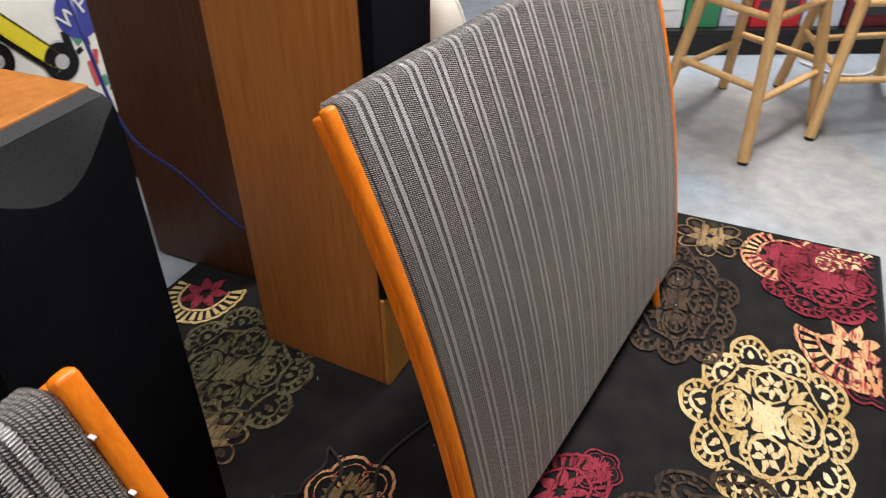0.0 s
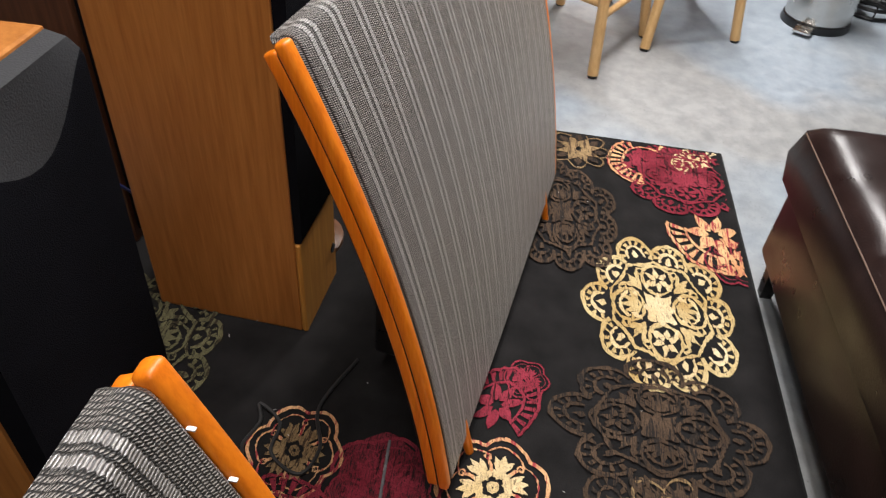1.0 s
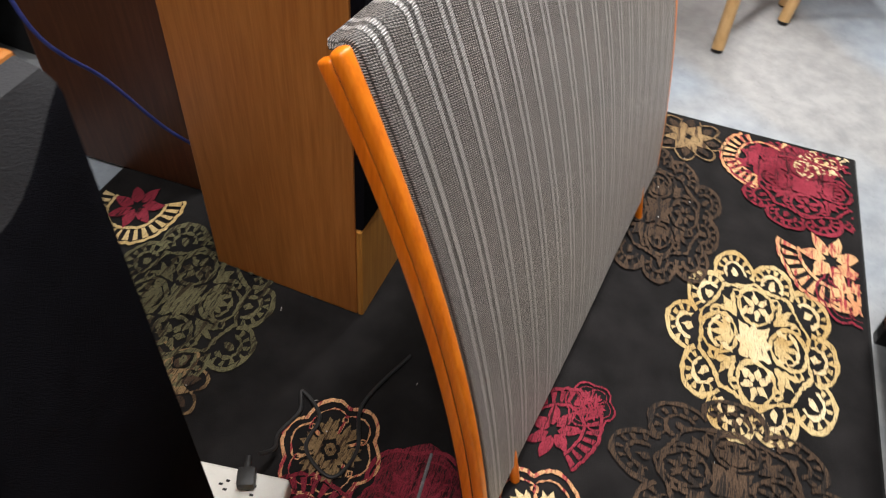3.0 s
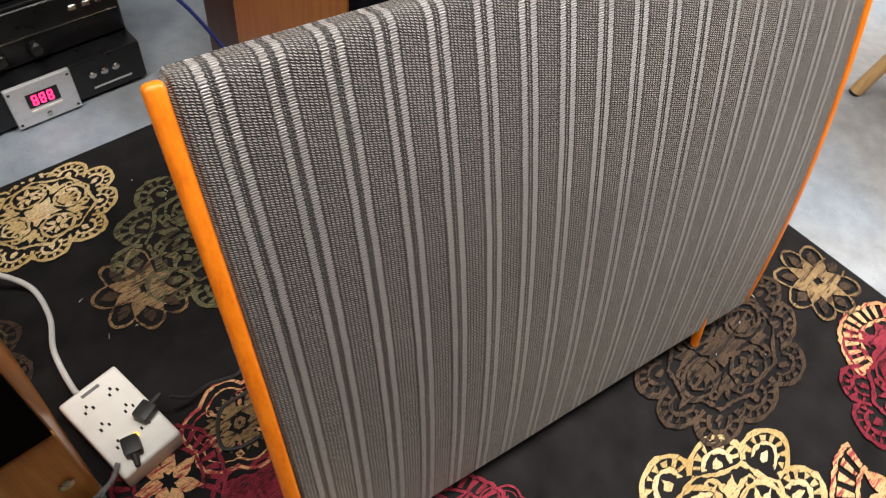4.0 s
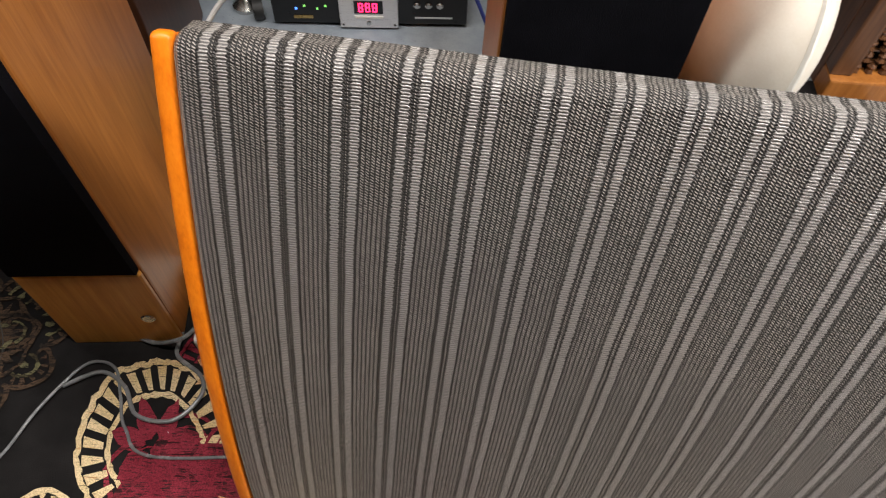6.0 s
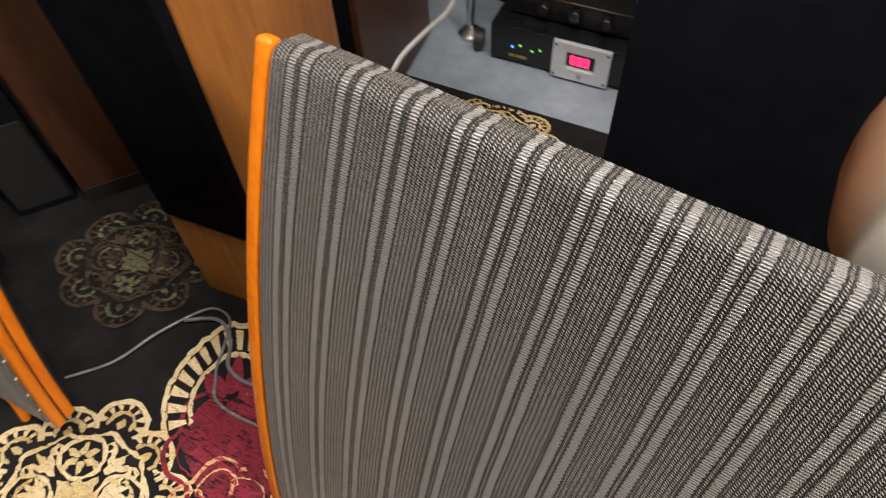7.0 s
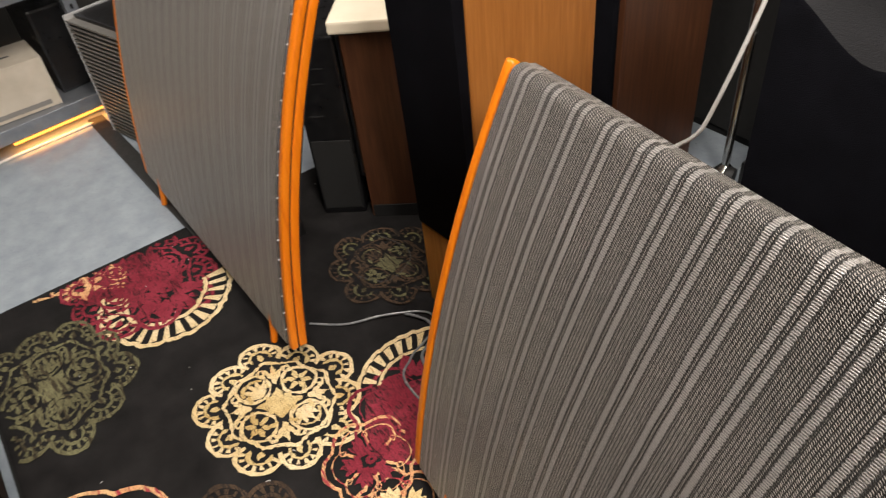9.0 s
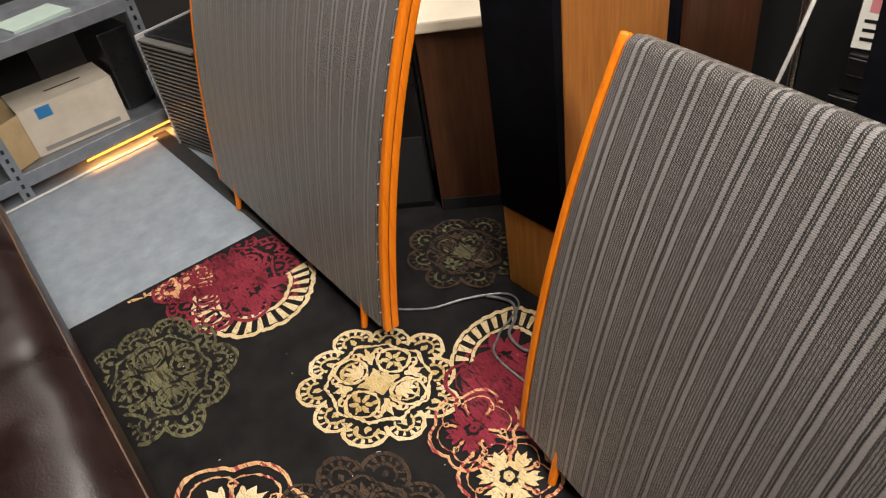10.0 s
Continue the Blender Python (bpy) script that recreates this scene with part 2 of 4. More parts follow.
def tube(points, radius, sides=10, taper=None, smooth_steps=0, closed=False):
    """A round bar through points, with its ends closed."""
    pts = [Vector(p) for p in points]
    if smooth_steps:
        out = []
        n = len(pts)
        for i in range(n - 1):
            p0, p1, p2, p3 = pts[max(i - 1, 0)], pts[i], pts[i + 1], pts[min(i + 2, n - 1)]
            for k in range(smooth_steps):
                t = k / smooth_steps
                out.append(0.5 * ((2 * p1) + (p2 - p0) * t + (2 * p0 - 5 * p1 + 4 * p2 - p3) * t * t + (3 * p1 - p0 - 3 * p2 + p3) * t ** 3))
        pts = out + [pts[-1]]
    bm = bmesh.new()
    rings = []
    side = None
    for i, p in enumerate(pts):
        d = (pts[min(i + 1, len(pts) - 1)] - pts[max(i - 1, 0)]).normalized()
        if side is None:
            side = d.orthogonal().normalized()
        side = (side - d * side.dot(d)).normalized()
        up = d.cross(side)
        r = radius if taper is None else radius + (taper - radius) * i / (len(pts) - 1)
        rings.append([bm.verts.new(p + r * (math.cos(a) * side + math.sin(a) * up)) for a in (2 * math.pi * k / sides for k in range(sides))])
    for a, c in zip(rings, rings[1:]):
        for k in range(sides):
            bm.faces.new((a[k], a[(k + 1) % sides], c[(k + 1) % sides], c[k]))
    bm.faces.new(rings[0][::-1])
    bm.faces.new(rings[-1])
    return bm


def lathe(profile, sides=32):
    """A turned shape from (radius, height) pairs round z."""
    bm = bmesh.new()
    rings = []
    for r, z in profile:
        rings.append([bm.verts.new((r * math.cos(2 * math.pi * k / sides), r * math.sin(2 * math.pi * k / sides), z)) for k in range(sides)])
    for a, c in zip(rings, rings[1:]):
        for k in range(sides):
            bm.faces.new((a[k], a[(k + 1) % sides], c[(k + 1) % sides], c[k]))
    bm.faces.new(rings[0][::-1])
    bm.faces.new(rings[-1])
    return bm


def moved(bm, m):
    bm.transform(m)
    return bm


# ---- the room ----
FLOOR_Z = -0.008


def slab(name, x0, x1, y0, y1, z0, z1, mat, label):
    ob = link_mesh(name, box(x0, x1, y0, y1, z0, z1), mat)
    return tagged(ob, label, name.split("_")[0], kind="structure")


slab("floor", -2.6, 3.4, -3.2, 2.4, FLOOR_Z - 0.1, FLOOR_Z, M_FLOOR, "worn blue-grey painted concrete floor")
slab("wall_north", -2.6, 3.4, 2.4, 2.5, FLOOR_Z - 0.1, CEIL, M_WALL, "dark painted wall behind the loudspeakers")
# unseen south wall closes the room; its dark tone limits bounce onto the panels
slab("wall_south", -2.6, 3.4, -3.3, -3.2, FLOOR_Z - 0.1, CEIL, M_BACK, "unseen grey-brown wall behind the bench, dark to keep front fill low")
slab("wall_east", 3.4, 3.5, -3.3, 2.5, FLOOR_Z - 0.1, CEIL, M_WALL, "dark painted wall behind the stools")
slab("wall_west", -2.7, -2.6, -3.3, 2.5, FLOOR_Z - 0.1, CEIL, M_WALL, "dark painted wall behind the shelf")
slab("ceiling", -2.6, 3.4, -3.2, 2.4, CEIL, CEIL + 0.1, M_CEIL, "white ceiling")
# unseen battens added round the lights above
M_LAMP = glow("lamp_diffuser", (1.0, 0.93, 0.84), 2.0)
for lx, ly, watts in LAMPS:
    lamp = thing("ceiling_lamp", pose(lx, ly, CEIL), "assumed ceiling batten lamp out of view, placed to balance the brightness", "lamp", "ceiling lamps")
    part("housing", box(-0.6, 0.6, -0.1, 0.1, -0.05, 0, 0.006), M_WHITE, lamp)
    part("diffuser", box(-0.56, 0.56, -0.085, 0.085, -0.06, -0.0505, 0.003), M_LAMP, lamp)

# ---- the rug ----
RUG = pose(0.084, -0.028, 0, 0, 0, 9.6)
RUG_A, RUG_B = 1.176, 0.820
rug = thing("rug", RUG, "black rug with gold, red and olive lace medallions", "rug")
part("rug_field", box(-RUG_A, RUG_A, -RUG_B, RUG_B, -0.008, 0.0, 0.003, 2), M_RUG, rug)
part("binding", box(-RUG_A - 0.006, RUG_A + 0.006, -RUG_B - 0.006, RUG_B + 0.006, -0.008, -0.003, 0.002, 1), M_BLACK_MATT, rug, "stitched black edge binding")


def pattern_yarn(name, lo, hi, fade, other=None, share=0.5):
    """Pile yarn worn to the black ground in level streaks, crossed by streaks of another colour where one is given."""
    m, n, l, b = material(name, 0.95, 0.0, 0.1)
    a = noise_node(n, l, 9, 4, 0.6)
    s = noise_node(n, l, 46, 4, 0.75, (1.0, 11, 1))
    f = noise_node(n, l, 420, 2)
    r = ramp(n, [(0.35, lo), (0.65, hi)])
    l.new(a.outputs[0], r.inputs[0])
    tone = r.outputs[0]

    def blend(fac, first, second):
        mix = n.new("ShaderNodeMix")
        mix.data_type = "RGBA"
        l.new(fac, mix.inputs["Factor"])
        l.new(first, mix.inputs["A"])
        if isinstance(second, tuple):
            mix.inputs["B"].default_value = (*second, 1)
        else:
            l.new(second, mix.inputs["B"])
        return mix.outputs["Result"]

    if other:
        w = noise_node(n, l, 15, 4, 0.7, (0.8, 6, 1))
        k = ramp(n, [(share - 0.025, (0, 0, 0)), (share + 0.025, (1, 1, 1))])
        l.new(w.outputs[0], k.inputs[0])
        tone = blend(k.outputs[0], tone, other)
    k = ramp(n, [(fade - 0.06, (1, 1, 1)), (fade, (0, 0, 0))])
    l.new(s.outputs[0], k.inputs[0])
    tone = blend(k.outputs[0], tone, (0.02, 0.018, 0.018))
    g = ramp(n, [(0.3, (0.55, 0.55, 0.55)), (0.6, (1.1, 1.1, 1.1))])
    l.new(f.outputs[0], g.inputs[0])
    mul = n.new("ShaderNodeMix")
    mul.data_type, mul.blend_type = "RGBA", "MULTIPLY"
    mul.inputs["Factor"].default_value = 1.0
    l.new(tone, mul.inputs["A"])
    l.new(g.outputs[0], mul.inputs["B"])
    l.new(mul.outputs["Result"], b.inputs["Base Color"])
    bump(n, l, b, f.outputs[0], 0.6, 0.002)
    return m


GOLD = pattern_yarn("gold_yarn", (0.49, 0.325, 0.125), (0.68, 0.53, 0.275), 0.43)
PALE = pattern_yarn("pale_gold_yarn", (0.62, 0.45, 0.22), (0.80, 0.64, 0.40), 0.42, (0.62, 0.36, 0.17), 0.64)
ROSE = pattern_yarn("red_yarn", (0.17, 0.018, 0.030), (0.30, 0.038, 0.060), 0.44, (0.045, 0.012, 0.014), 0.60)
PEACH = pattern_yarn("peach_yarn", (0.60, 0.27, 0.13), (0.76, 0.48, 0.24), 0.43, (0.36, 0.05, 0.06), 0.55)
OLIVE = pattern_yarn("olive_yarn", (0.10, 0.092, 0.05), (0.18, 0.168, 0.09), 0.45, (0.05, 0.04, 0.025), 0.54)
UMBER = pattern_yarn("umber_yarn", (0.055, 0.036, 0.024), (0.10, 0.065, 0.042), 0.47, (0.03, 0.024, 0.02), 0.55)
TAN = pattern_yarn("tan_yarn", (0.20, 0.13, 0.065), (0.34, 0.23, 0.115), 0.46, (0.08, 0.05, 0.03), 0.56)
RUG_IN = RUG.inverted()


class Lace:
    """Flat raised pile shapes drawn round a centre on the rug, kept inside its edges."""

    count = 0

    def __init__(self, x, y, ra, rb, turn=0.0, lift=0.0012):
        c = RUG_IN @ Vector((x, y, 0))
        self.cx, self.cy, self.ra, self.rb = c.x, c.y, ra, rb
        Lace.count += 1
        self.turn, self.lift, self.bm = radians(turn), lift + 0.00011 * Lace.count, bmesh.new()

    def at(self, r, a):
        x, y = r * math.cos(a), r * math.sin(a)
        k = self.cx * 40 + self.cy * 23
        x += 0.016 * math.sin(9 * y + k) + 0.010 * math.sin(71 * x + 53 * y + k)
        y += 0.016 * math.sin(8 * x - k) + 0.010 * math.sin(67 * y - 59 * x - k)
        u, v = x * self.ra, y * self.rb
        c, s = math.cos(self.turn), math.sin(self.turn)
        return self.cx + c * u - s * v, self.cy + s * u + c * v

    def poly(self, pts, tone=0):
        if all(abs(p[0]) < RUG_A - 0.012 and abs(p[1]) < RUG_B - 0.012 for p in pts):
            f = self.bm.faces.new([self.bm.verts.new((p[0], p[1], self.lift)) for p in pts])
            f.material_index = tone
            if f.normal.z < 0:
                f.normal_flip()

    def ring(self, r, width, lobes=0, deep=0.0, tone=0, steps=96, a0=0.0, a1=2 * math.pi, phase=0.0):
        self.lift += 6e-6
        pts = []
        for i in range(steps + 1):
            a = a0 + (a1 - a0) * i / steps
            k = r * (1 + deep * (abs(math.sin(lobes * (a + phase) / 2)) - 0.5)) if lobes else r
            pts.append((self.at(k - width / 2, a), self.at(k + width / 2, a)))
        for p, q in zip(pts, pts[1:]):
            self.poly((p[0], p[1], q[1], q[0]), tone)

    def leaf(self, r0, a0, length, wide, way, tone=0, n=7):
        """A pointed leaf from the polar place (r0, a0), growing towards way; sizes as shares of the radius."""
        self.lift += 6e-6
        x0, y0 = r0 * math.cos(a0), r0 * math.sin(a0)
        c, s = math.cos(way), math.sin(way)
        left, right = [], []
        for i in range(n + 1):
            t = i / n
            w = wide * math.sin(math.pi * t ** 0.75) * 0.5
            for side, out in ((1, left), (-1, right)):
                px, py = x0 + c * length * t - s * w * side, y0 + s * length * t + c * w * side
                out.append(self.at(math.hypot(px, py), math.atan2(py, px)))
        for i in range(n):
            self.poly((left[i], right[i], right[i + 1], left[i + 1]), tone)

    def arch(self, r0, a0, rad, width, half, tone=0, n=14):
        """Part of a small circle about (r0, a0), open towards the middle."""
        self.lift += 6e-6
        x0, y0 = r0 * math.cos(a0), r0 * math.sin(a0)
        pts = []
        for i in range(n + 1):
            a = a0 - half + 2 * half * i / n
            row = []
            for k in (rad - width / 2, rad + width / 2):
                px, py = x0 + k * math.cos(a), y0 + k * math.sin(a)
                row.append(self.at(math.hypot(px, py), math.atan2(py, px)))
            pts.append(row)
        for p, q in zip(pts, pts[1:]):
            self.poly((p[0], p[1], q[1], q[0]), tone)

    def ray(self, r0, a0, near, far, wide, way, tone=0):
        """A spoke from near to far of the place (r0, a0), wider outwards."""
        self.lift += 6e-6
        x0, y0 = r0 * math.cos(a0), r0 * math.sin(a0)
        c, s = math.cos(way), math.sin(way)
        pts = []
        for d, w in ((near, -0.25), (far, -0.5), (far, 0.5), (near, 0.25)):
            px, py = x0 + c * d - s * w * wide, y0 + s * d + c * w * wide
            pts.append(self.at(math.hypot(px, py), math.atan2(py, px)))
        self.poly(pts, tone)

    def spot(self, r0, a0, rad, width, tone=0, n=20):
        self.lift += 6e-6
        x0, y0 = r0 * math.cos(a0), r0 * math.sin(a0)
        pts = []
        for i in range(n + 1):
            a = 2 * math.pi * i / n
            row = []
            for k in (rad - width / 2, rad + width / 2):
                px, py = x0 + k * math.cos(a), y0 + k * math.sin(a)
                row.append(self.at(math.hypot(px, py), math.atan2(py, px)))
            pts.append(row)
        for p, q in zip(pts, pts[1:]):
            self.poly((p[0], p[1], q[1], q[0]), tone)

    def done(self, mats, label):
        bmesh.ops.remove_doubles(self.bm, verts=self.bm.verts[:], dist=1e-5)
        return part("medallion", self.bm, mats, rug, label)


def flower(L, r0, a0, size, petals, tone=0, turn=0.0):
    for k in range(petals):
        w = turn + 2 * math.pi * k / petals
        x, y = r0 * math.cos(a0) + 0.16 * size * math.cos(w), r0 * math.sin(a0) + 0.16 * size * math.sin(w)
        L.leaf(math.hypot(x, y), math.atan2(y, x), 0.80 * size, 0.40 * size, w, tone)


def medallion(x, y, ra, rb, mats, label, turn=0.0, lobes=8, dense=True, seed=0):
    """Lace oval: a rim of small fans with spokes, four crowded roundels and a full flower in the middle."""
    rnd = random.Random(seed)
    L = Lace(x, y, ra, rb, turn)
    two = len(mats) - 1
    lobes = 10 if lobes > 6 else 8
    for k in range(lobes):
        a0 = 2 * math.pi * (k + 0.5 * (seed % 2)) / lobes
        far = 0.73 + 0.03 * (-1) ** k
        big = 0.245 if lobes > 8 else 0.29
        L.arch(far, a0, big, 0.052, 1.75)
        L.arch(far, a0, big * 0.50, 0.040, 1.9, two)
        for j in range(-3, 4):
            L.ray(far, a0, big * 0.60, big * 0.86, 0.052, a0 + j * 0.50)
        L.leaf(far - 0.06, a0, 0.13, 0.085, a0, two, 4)
    L.ring(0.635, 0.040, lobes, -0.09, 0, 100)
    q = math.pi / 2
    for k in range(4):
        a0, mid = k * q, k * q + q / 2
        L.spot(0.40, a0, 0.205, 0.040, 0, 26)
        if (k + seed) % 2:
            flower(L, 0.40, a0, 0.18, 6, two, a0 + rnd.random())
        else:
            for j in (-2, -1, 0, 1, 2):
                L.leaf(0.23, a0, 0.32 - 0.03 * abs(j), 0.070, a0 + 0.42 * j, 0)
            L.arch(0.34, a0, 0.17, 0.035, 1.2, two)
        L.leaf(0.30, mid, 0.29, 0.10, mid, 0)
        for sgn in (-1, 1):
            L.leaf(0.36, mid, 0.24, 0.065, mid + sgn * 0.62, 0)
            L.leaf(0.30, mid + sgn * 0.16, 0.16, 0.06, mid + sgn * 1.25, two)
            L.spot(0.53, mid + sgn * 0.33, 0.042, 0.032, 0, 10)
    for k in range(8):
        a = 2 * math.pi * k / 8
        L.leaf(0.02, a, 0.24 if k % 2 else 0.19, 0.15, a, two, 6)
    L.spot(0.0, 0.0, 0.03, 0.06, two, 12)
    return L.done(mats, label)


def blossom(x, y, ra, rb, mats, label, turn=0.0, petals=6):
    """A full flower: broad petals in an outlined, lobed edge."""
    L = Lace(x, y, ra, rb, turn)
    out = len(mats) - 1
    L.ring(0.93, 0.075, petals, 0.17, out)
    L.ring(0.76, 0.030, petals, 0.17, out)
    for k in range(petals):
        a = 2 * math.pi * (k + 0.5) / petals
        L.leaf(0.16, a, 0.50, 0.22, a, 0)
        for sgn in (-1, 1):
            L.leaf(0.30, a, 0.34, 0.15, a + sgn * 0.55, 0)
            L.leaf(0.20, a, 0.26, 0.11, a + sgn * 1.05, 0)
        b = a + math.pi / petals
        L.leaf(0.30, b, 0.34, 0.07, b, out)
        L.spot(0.62, b, 0.055, 0.035, out, 10)
    L.ring(0.07, 0.09, 0, 0, 0, 18)
    return L.done(mats, label)


def star(x, y, ra, rb, mats, label, turn=0.0):
    L = Lace(x, y, ra, rb, turn)
    L.ring(0.80, 0.07, 8, 0.34, 0)
    for k in range(8):
        a = 2 * math.pi * k / 8
        L.leaf(0.08, a, 0.58, 0.30, a, 0)
        L.leaf(0.45, a + 0.39, 0.36, 0.22, a + 0.39, len(mats) - 1)
    return L.done(mats, label)


def fan(x, y, ra, rb, mats, label, turn=0.0):
    """Half rosette: an arched band of spokes round a flower."""
    L = Lace(x, y, ra, rb, turn)
    L.ring(0.955, 0.075, 26, 0.03, 0, 78, -1.9, 1.9)
    L.ring(0.585, 0.065, 0, 0, 0, 40, -1.9, 1.9)
    for k in range(17):
        a = -1.82 + 3.64 * k / 16
        L.ray(0.0, 0.0, 0.64, 0.90, 0.115, a)
    flower(L, 0.0, 0.0, 0.62, 7, len(mats) - 1)
    return L.done(mats, label)


def cloud(x, y, ra, rb, mats, label, turn=0.0, seed=0):
    """A worn, uneven patch of plain pile behind the lace."""
    L = Lace(x, y, ra, rb, turn)
    rnd = random.Random(seed)
    lumps = [(rnd.uniform(0.02, 0.10), rnd.uniform(0, 6.3)) for _ in range(5)]
    edge = []
    for i in range(49):
        a = 2 * math.pi * i / 48
        edge.append((a, 0.86 + sum(h * math.sin((k + 2) * a + p) for k, (h, p) in enumerate(lumps))))
    for j in range(6):
        for (a0, r0), (a1, r1) in zip(edge, edge[1:]):
            L.poly((L.at(r0 * j / 6, a0), L.at(r0 * (j + 1) / 6, a0), L.at(r1 * (j + 1) / 6, a1), L.at(r1 * j / 6, a1))[1 if j == 0 else 0:], 0)
    return L.done(mats, label)


WORN_RED = pattern_yarn("worn_red_yarn", (0.13, 0.016, 0.024), (0.23, 0.032, 0.048), 0.48, (0.04, 0.012, 0.014), 0.57)
cloud(1.235, -0.520, 0.125, 0.105, [WORN_RED], "worn red ground near the rug's corner", 0, 1)
cloud(-0.905, -0.640, 0.125, 0.135, [WORN_RED], "worn red ground near the rug's edge", 0, 2)
cloud(-0.110, -0.200, 0.115, 0.105, [WORN_RED], "worn red ground inside the arch", 0, 3)
cloud(0.015, -0.120, 0.110, 0.105, [WORN_RED], "worn red ground under the panel", 0, 4)
medallion(0.640, -0.535, 0.244, 0.171, [GOLD, PALE], "gold lace medallion in an oval", 2, 8, seed=1)
medallion(-0.286, -0.414, 0.192, 0.172, [PALE, GOLD], "pale gold lace medallion", 24, 8, seed=2)
medallion(-0.872, -0.610, 0.226, 0.197, [ROSE, ROSE], "dark red lace medallion cut by the rug's edge", 12, 8, seed=3)
fan(-0.772, -0.565, 0.175, 0.170, [PALE, ROSE], "cream arch of spokes round a red flower", -20)
fan(-0.930, -0.760, 0.10, 0.12, [PEACH, PEACH], "peach half rosette at the rug's edge", 150)
medallion(-0.610, -0.850, 0.216, 0.178, [OLIVE, OLIVE], "olive lace medallion", 0, 8, seed=4)
blossom(-0.13, -0.80, 0.165, 0.135, [PALE, PEACH], "cream flower with a peach outline", 30)
medallion(0.02, -0.58, 0.182, 0.144, [UMBER, UMBER], "faded brown lace medallion", 10, 6, False, seed=5)
blossom(-0.120, -0.195, 0.125, 0.115, [ROSE, ROSE], "red flower", 10)
fan(-0.180, -0.145, 0.165, 0.125, [PALE, ROSE], "pale gold arch of spokes over a red flower", 118)
blossom(-0.055, -0.300, 0.095, 0.10, [ROSE, PEACH], "red flower with a peach outline", 40)
blossom(0.080, -0.302, 0.100, 0.098, [PALE, PEACH], "gold flower with a peach outline", 15)
blossom(0.005, -0.120, 0.105, 0.105, [ROSE, ROSE], "deep red flower", 20)
blossom(0.020, 0.050, 0.095, 0.085, [TAN, PEACH], "tan flower with a peach outline", 0)
fan(-0.115, 0.010, 0.10, 0.09, [ROSE, PEACH], "red arch with peach spokes", 60)
fan(0.250, -0.262, 0.105, 0.075, [ROSE, ROSE], "red loop", -30)
blossom(0.330, -0.30, 0.05, 0.045, [ROSE, ROSE], "small red flower", 0)
medallion(0.315, -0.565, 0.158, 0.197, [UMBER, UMBER], "faded brown lace medallion", 0, 6, False, seed=6)
star(0.115, -0.610, 0.105, 0.115, [TAN, UMBER], "tan star on faded brown", 10)
fan(-0.06, -0.80, 0.08, 0.07, [PALE, PALE], "pale half rosette", 40)
medallion(1.190, -0.545, 0.178, 0.182, [ROSE, ROSE], "bright red lace medallion near the rug's corner", 0, 8, seed=7)
fan(1.235, -0.430, 0.105, 0.125, [PEACH, ROSE], "peach arch at the rug's edge", 70)
fan(1.290, -0.580, 0.07, 0.085, [PALE, PALE], "pale half rosette at the rug's edge", 40)
fan(0.960, -0.640, 0.150, 0.120, [PEACH, PEACH], "peach arch beside a gold medallion", 190)
blossom(0.870, -0.690, 0.085, 0.07, [PEACH, ROSE], "peach flower with a red outline", 0)
medallion(0.900, -0.255, 0.235, 0.149, [UMBER, UMBER], "faded brown lace medallion", 8, 8, False, seed=8)
star(1.215, -0.240, 0.105, 0.100, [TAN, UMBER], "tan star on faded brown", 20)
medallion(0.130, 0.470, 0.206, 0.182, [OLIVE, OLIVE], "olive lace medallion", 15, 8, seed=9)
fan(0.270, 0.730, 0.115, 0.10, [GOLD, ROSE], "gold half rosette with red spokes", 190)
star(-0.035, 0.385, 0.095, 0.100, [TAN, UMBER], "tan star on faded brown", 5)
medallion(-0.150, 0.650, 0.158, 0.125, [GOLD, PALE], "gold lace medallion", 10, 8, seed=10)
medallion(-0.420, 0.330, 0.182, 0.163, [UMBER, OLIVE], "faded lace medallion", 0, 8, False, seed=11)
medallion(-0.560, -0.03, 0.163, 0.144, [UMBER, OLIVE], "faded lace medallion", 20, 6, False, seed=12)


# pale lint caught in the pile
rnd = random.Random(41)
lint = bmesh.new()
for k in range(90):
    x, y = rnd.uniform(-RUG_A + 0.03, RUG_A - 0.03), rnd.uniform(-RUG_B + 0.03, RUG_B - 0.03)
    a, ln = rnd.uniform(0, 6.3), rnd.choice((0.002, 0.003, 0.004, 0.009))
    c, q = math.cos(a) * ln / 2, math.sin(a) * ln / 2
    join(lint, tube([(x - c, y - q, 0.006), (x, y, 0.0072), (x + c, y + q, 0.006)], 0.0006, 4))
tufts = part("lint", lint, M_CABLE, rug, "scattered pale lint")
tagged(tufts, "scattered pale lint", kind="stuff")


# ---- the curved panel loudspeakers ----
PZ0, PZ1 = 0.055, 0.785
PROFILE = np.polyfit([0.78, 0.75, 0.66, 0.536, 0.374, 0.20, 0.058], [-0.0105, -0.0252, -0.0661, -0.1148, -0.1668, -0.2099, -0.2368], 3)


def front_y(z):
    return float(np.polyval(PROFILE, z))


